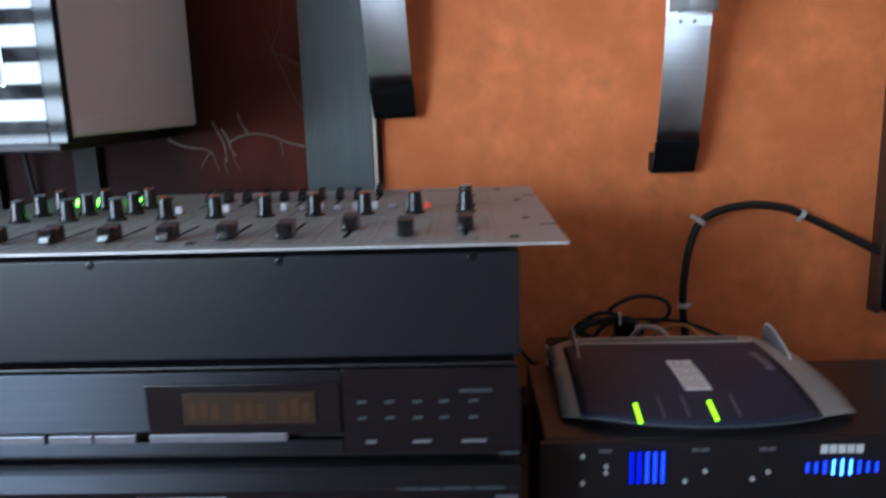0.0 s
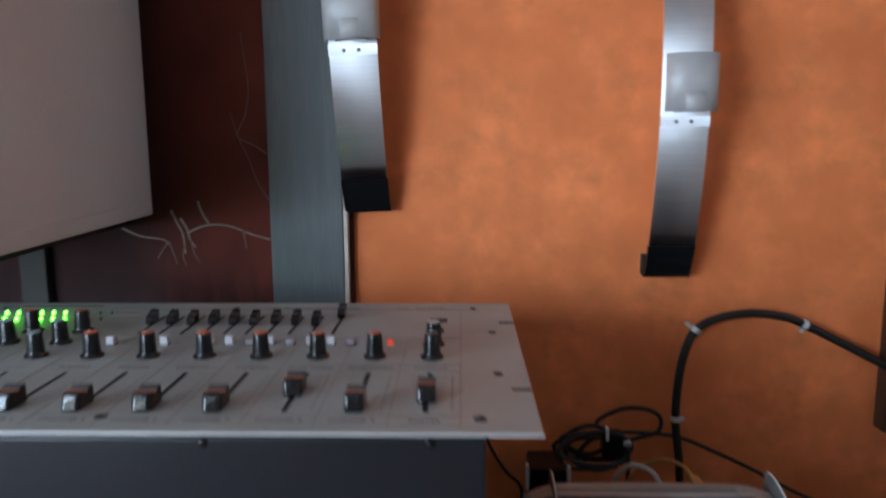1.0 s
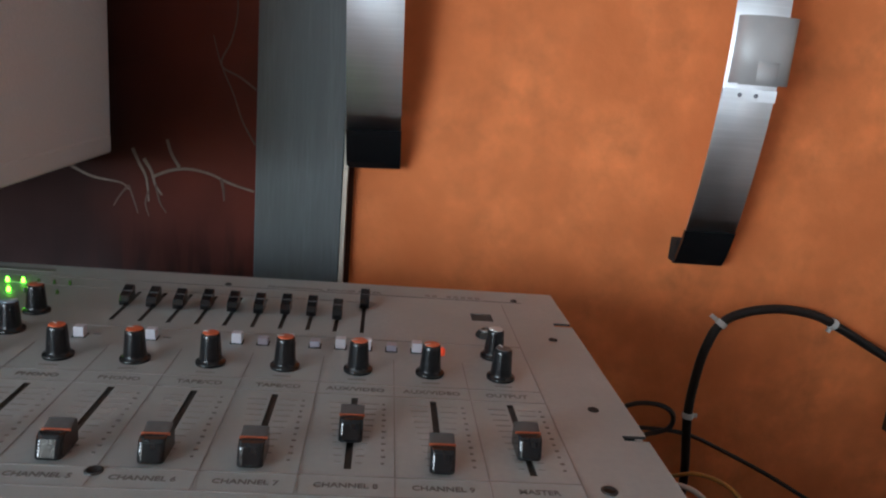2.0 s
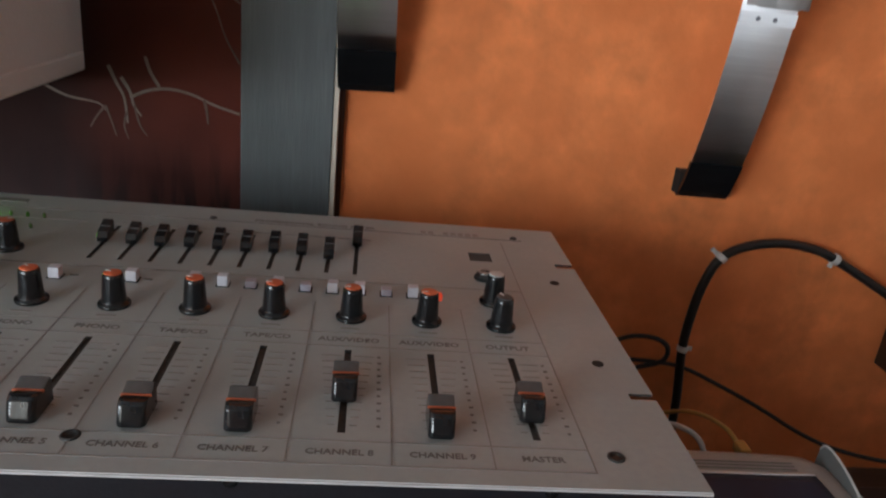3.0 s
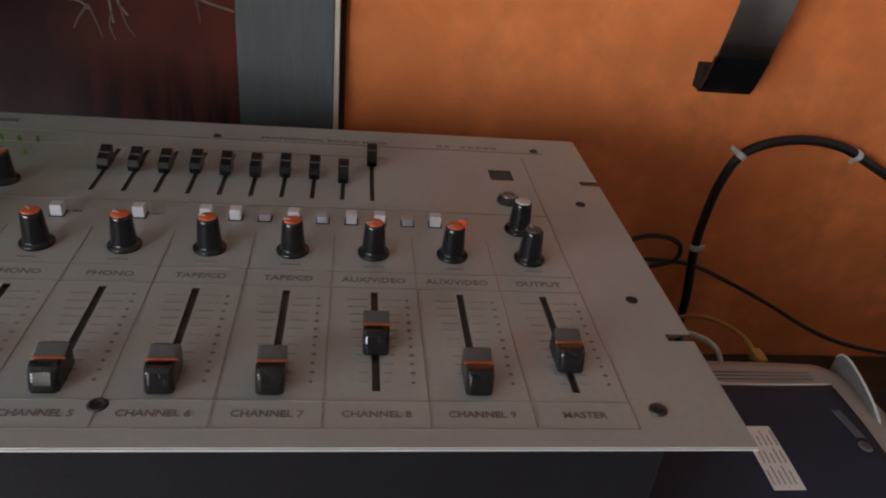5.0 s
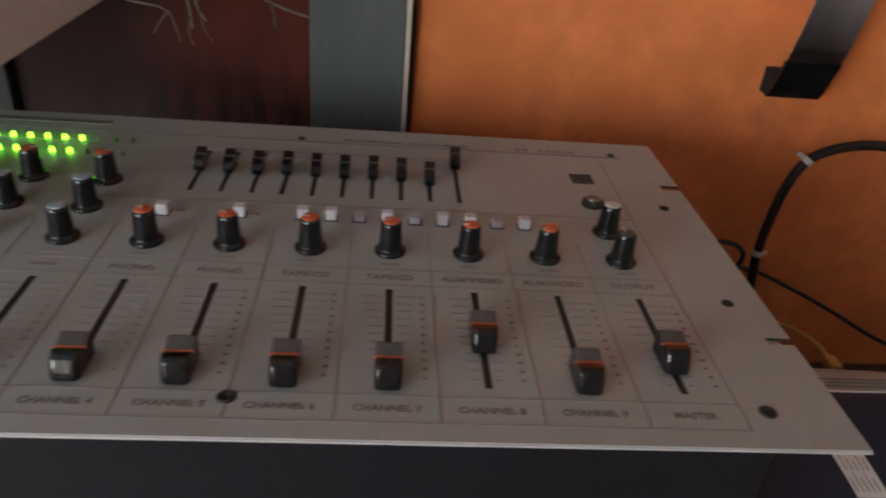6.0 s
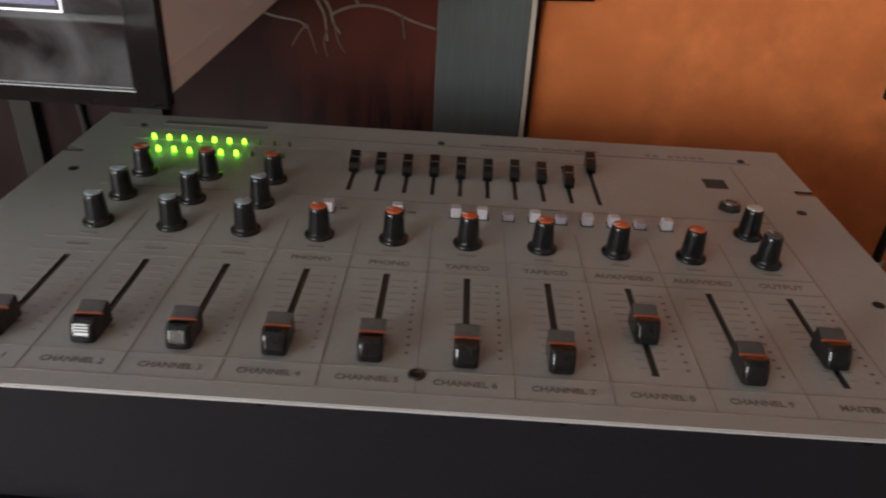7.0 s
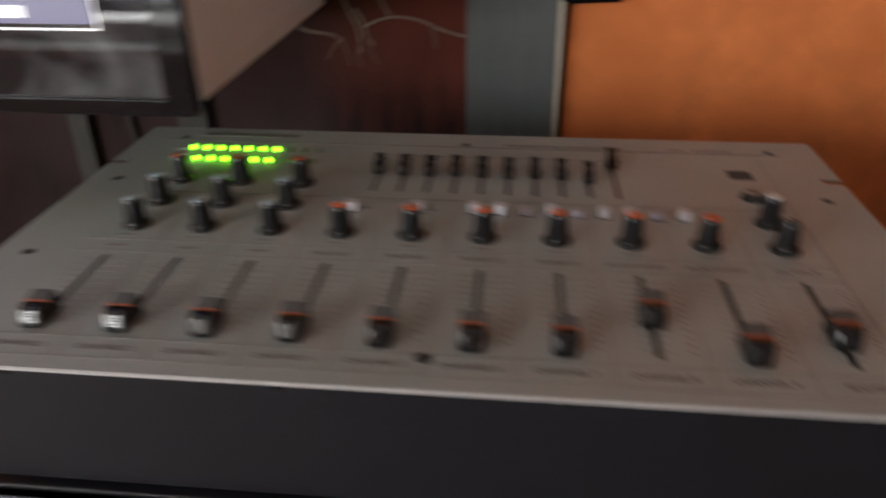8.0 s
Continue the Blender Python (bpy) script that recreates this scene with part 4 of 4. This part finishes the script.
# ---------- curved steel wall racks ----------
def steel_rack(x, z0, lean=0.0, aside=0.0, wide=0.0284):
    w, n, high, bulge = 0.0245, 26, 0.43, 0.0465
    rack = thing("wall_rack", (x, NORTH, z0), "curved brushed steel strip rack on the wall", "wall rack", "steel racks on the wall")

    def ybow(z):
        return NORTH - 0.014 - bulge * max(0.0, math.sin(math.pi * (z - z0) / high)) ** 0.75

    def strip(za, zb, n, half, front, thick):
        bm = bmesh.new()
        rows = []
        for k in range(n + 1):
            z = za + (zb - za) * k / n
            y = ybow(z) - front
            rows.append([bm.verts.new(c) for c in ((x - half, y, z), (x + half, y, z), (x + half, y + thick, z), (x - half, y + thick, z))])
        for a, b in zip(rows, rows[1:]):
            for k in range(4):
                bm.faces.new((a[k], a[(k + 1) % 4], b[(k + 1) % 4], b[k]))
        bm.faces.new(rows[0][::-1]), bm.faces.new(rows[-1])
        bmesh.ops.recalc_face_normals(bm, faces=bm.faces[:])
        return bm

    part("steel_strip", strip(z0 + 0.036, z0 + high, n, w, 0, 0.0016), M_STEEL, rack, "curved brushed steel strip", True)
    part("end_cap", strip(z0, z0 + 0.0375, 6, w + 0.0006, 0.0010, 0.0040), M_BLACK, rack, "black plastic end cap")
    part("wall_bracket", box(x - w - 0.0012, x + w - 0.004, NORTH - 0.016, NORTH - 0.0005, z0 + 0.001, z0 + 0.024, 0.001), M_DARKSLOT, rack)
    part("wall_bracket", box(x - w + 0.004, x + w - 0.004, NORTH - 0.016, NORTH - 0.0005, z0 + high - 0.024, z0 + high - 0.001, 0.001), M_BLACK, rack)
    zc = z0 + 0.176
    part("collar_plate", strip(zc - 0.012, zc - 0.0015, 2, w + 0.0004, 0.0016, 0.0016), M_STEEL, rack)
    rv = mesh("rivet", lathe([(0.0020, 0), (0.0018, 0.0009), (0.0008, 0.0012)], 10, "y"), M_KEYBAR, True)
    for q in (-0.009, 0.006):
        link("rivet", rv, rack, (x + q, ybow(zc - 0.007) - 0.0016, zc - 0.007))

    def loop(za, zb, half, deep, x):
        bm = bmesh.new()
        rows = []
        m = 18
        for z in (za, zb):
            y0 = ybow((za + zb) / 2) + 0.004
            ring = [(x - half * math.cos(math.pi * k / m), y0 - deep * math.sin(math.pi * k / m) ** 0.6) for k in range(m + 1)]
            inner = [(x - (half - 0.0014) * math.cos(math.pi * k / m), y0 - (deep - 0.0014) * math.sin(math.pi * k / m) ** 0.6) for k in range(m, -1, -1)]
            rows.append([bm.verts.new((a, b, z)) for a, b in ring + inner])
        a, b = rows
        for k in range(len(a)):
            bm.faces.new((a[k], a[(k + 1) % len(a)], b[(k + 1) % len(a)], b[k]))
        for r in rows:
            for k in range(m):
                bm.faces.new((r[k], r[k + 1], r[2 * m - k], r[2 * m + 1 - k]))
        bmesh.ops.recalc_face_normals(bm, faces=bm.faces[:])
        return bm

    part("satin_band", loop(zc + 0.003, zc + 0.060, wide, 0.0215, x + aside), M_BAND, rack, "satin band round the strip", True)
    part("lower_band", loop(zc + 0.0022, zc + 0.022, 0.0165, 0.0240, x + aside), M_BAND, rack, "", True)
    rack.rotation_euler[1] = lean
    return rack


steel_rack(0.4255, 0.9935, 0.0, 0.0045, 0.0262)
steel_rack(0.0965, 1.0665, -0.04)

# ---------- black wall cabinet at the end of the desk ----------
gc = thing("black_wall_cabinet", (0.744, NORTH, 0.826), "gloss black shallow cabinet hung on the wall", "cabinet")
part("body", box(0.6850, 0.980, 0.4340, NORTH - 0.0005, 0.818, 1.700, 0.002), M_GLOSSBLACK, gc)
part("edge_strip", box(0.6740, 0.6800, 0.4390, NORTH - 0.0005, 0.816, 1.702, 0.0012), M_BRONZE, gc, "dark bronze edge strip")
cham = bmesh.new()
ring = [(0.6803, 0.4600), (0.6803, 0.4395), (0.6885, 0.4336), (0.6885, 0.4600)]
lo_v, hi_v = [cham.verts.new((x, y, 0.820)) for x, y in ring], [cham.verts.new((x, y, 1.698)) for x, y in ring]
for k in range(4):
    cham.faces.new((lo_v[k], lo_v[(k + 1) % 4], hi_v[(k + 1) % 4], hi_v[k]))
cham.faces.new(lo_v[::-1]), cham.faces.new(hi_v)
bmesh.ops.recalc_face_normals(cham, faces=cham.faces[:])
part("bevelled_edge", cham, M_SCREEN, gc, "mirror-gloss black bevel")
part("door", box(0.6900, 0.975, 0.4290, 0.4338, 0.832, 1.690, 0.002), M_GLOSSBLACK, gc)

# ---------- cables ----------
CY = 0.446
arch = thing("arched_cable", (0.45, CY, DESK), "thick black cable arching up the wall with white ties", "cable")
part("cord", tube([(0.452, 0.400, DESK + 0.005), (0.451, 0.438, 0.72), (0.450, CY, 0.770), (0.443, CY, 0.828), (0.444, CY, 0.871), (0.449, CY, 0.905), (0.460, CY, 0.932), (0.484, CY, 0.9465), (0.521, CY, 0.9525), (0.559, CY, 0.9478), (0.583, CY, 0.9382), (0.630, CY, 0.9148), (0.668, CY, 0.895), (0.700, CY, 0.878)], 0.0047, 12, 6), M_CABLE, arch)


def tie(x, z, ang, tail):
    bm = lathe([(0.0056, -0.003), (0.0060, -0.002), (0.0060, 0.002), (0.0056, 0.003)], 16)
    box(0.0050, 0.0050 + tail, -0.0012, 0.0012, -0.0022, 0.0022, 0.0004, bm=bm)
    bmesh.ops.rotate(bm, verts=bm.verts, cent=(0, 0, 0), matrix=Matrix.Rotation(radians(ang), 3, "Y"))
    part("cable_tie", bm, M_TIE, arch, "white cable tie", False, (x, CY, z))


tie(0.4432, 0.8290, 0, 0.005)
tie(0.4610, 0.9330, 215, 0.010)
tie(0.5805, 0.9395, 115, 0.005)
thin = thing("thin_cable", (0.55, CY, DESK), "thin black cable sagging along the wall", "cable")
part("cord", tube([(0.372, CY, 0.812), (0.400, CY, 0.812), (0.445, CY, 0.807), (0.488, 0.437, 0.792), (0.528, 0.418, 0.778), (0.566, 0.400, 0.762), (0.602, 0.390, 0.751), (0.645, 0.384, 0.744), (0.700, 0.376, 0.740), (0.770, 0.360, 0.730), (0.820, 0.350, 0.705), (0.860, 0.34, DESK + 0.003), (0.90, 0.32, DESK + 0.003)], 0.0023), M_CABLE, thin)
coil = thing("coiled_power_lead", (0.37, 0.43, DESK), "coiled black power lead behind the router", "cable")
part("cord", tube([(0.372, 0.440, 0.812), (0.352, 0.440, 0.826), (0.380, 0.440, 0.842), (0.408, 0.440, 0.842), (0.424, 0.440, 0.832), (0.422, 0.440, 0.816), (0.400, 0.440, 0.808), (0.370, 0.438, 0.800), (0.345, 0.436, 0.790), (0.322, 0.436, 0.798), (0.318, 0.436, 0.812), (0.340, 0.436, 0.824), (0.362, 0.434, 0.820), (0.378, 0.430, 0.800), (0.372, 0.428, 0.782), (0.350, 0.426, 0.776), (0.330, 0.428, 0.790), (0.345, 0.430, 0.810), (0.366, 0.430, 0.812), (0.384, 0.428, 0.796), (0.386, 0.424, 0.770), (0.380, 0.42, DESK + 0.003)], 0.0026, 8, 6), M_CABLE, coil)
turns = []
for k in range(40):
    a = k * math.pi / 4
    wob = 1 + 0.16 * math.sin(k * 1.7)
    turns.append((0.347 + 0.037 * wob * math.cos(a), 0.428 - 0.010 * math.sin(k * 0.37) - 0.004 * math.cos(a), 0.800 + 0.019 * wob * math.sin(a) + 0.004 * math.sin(k * 0.9)))
part("bundle", tube(turns, 0.0025, 7, 4), M_CABLE, coil, "wound turns of the lead")
part("plug", box(0.3560, 0.3800, 0.4180, 0.4400, 0.7920, 0.8200, 0.004), M_BLACK, coil)
part("cable_tie", box(0.3790, 0.3870, 0.4160, 0.4250, 0.8080, 0.8130, 0.001), M_TIE, coil, "white cable tie")
part("cable_tie", box(0.3590, 0.3620, 0.4160, 0.4250, 0.8140, 0.8290, 0.001), M_TIE, coil, "white cable tie")
adapter = thing("power_adapter", (0.30, 0.40, DESK), "black plug adapters on a socket strip behind the mixer", "adapter")
part("strip", box(0.240, 0.345, 0.380, 0.440, DESK, DESK + 0.050, 0.004), M_RACKBLACK, adapter)
part("block", box(0.2720, 0.3120, 0.3850, 0.4350, DESK + 0.0495, 0.7960, 0.005), M_BLACK, adapter)
part("clip", box(0.2680, 0.2712, 0.3840, 0.3920, 0.7720, 0.8000, 0.001), M_TIE, adapter, "pale clip")
part("clip", box(0.3128, 0.3160, 0.3840, 0.3920, 0.7640, 0.7980, 0.001), M_TIE, adapter, "pale clip")
lead = thing("adapter_lead", (0.24, 0.40, DESK), "thin black lead behind the mixer", "cable")
part("cord", tube([(0.218, 0.420, 0.840), (0.232, 0.430, 0.800), (0.250, 0.435, 0.768), (0.268, 0.436, 0.745), (0.262, 0.445, DESK + 0.003)], 0.0020), M_CABLE, lead)
yel = thing("yellow_network_cable", (0.38, 0.25, 0.80), "yellow network cable plugged into the router", "cable")
part("cord", tube([(0.396, 0.2300, 0.8610), (0.393, 0.248, 0.864), (0.387, 0.275, 0.858), (0.379, 0.300, 0.845), (0.366, 0.325, 0.818), (0.345, 0.335, 0.76), (0.325, 0.34, DESK + 0.003)], 0.0018), M_YELLOW, yel)
part("plug", box(0.3920, 0.4000, 0.2190, 0.2330, 0.8565, 0.8650, 0.0015), M_YELLOW, yel, "yellow plug")
wht = thing("white_phone_cable", (0.37, 0.26, 0.80), "white cable curving behind the router", "cable")
part("cord", tube([(0.367, 0.222, 0.855), (0.364, 0.232, 0.864), (0.355, 0.242, 0.867), (0.344, 0.252, 0.862), (0.336, 0.275, 0.83), (0.337, 0.31, 0.75), (0.338, 0.32, DESK + 0.003)], 0.0022), M_WHITECABLE, wht)
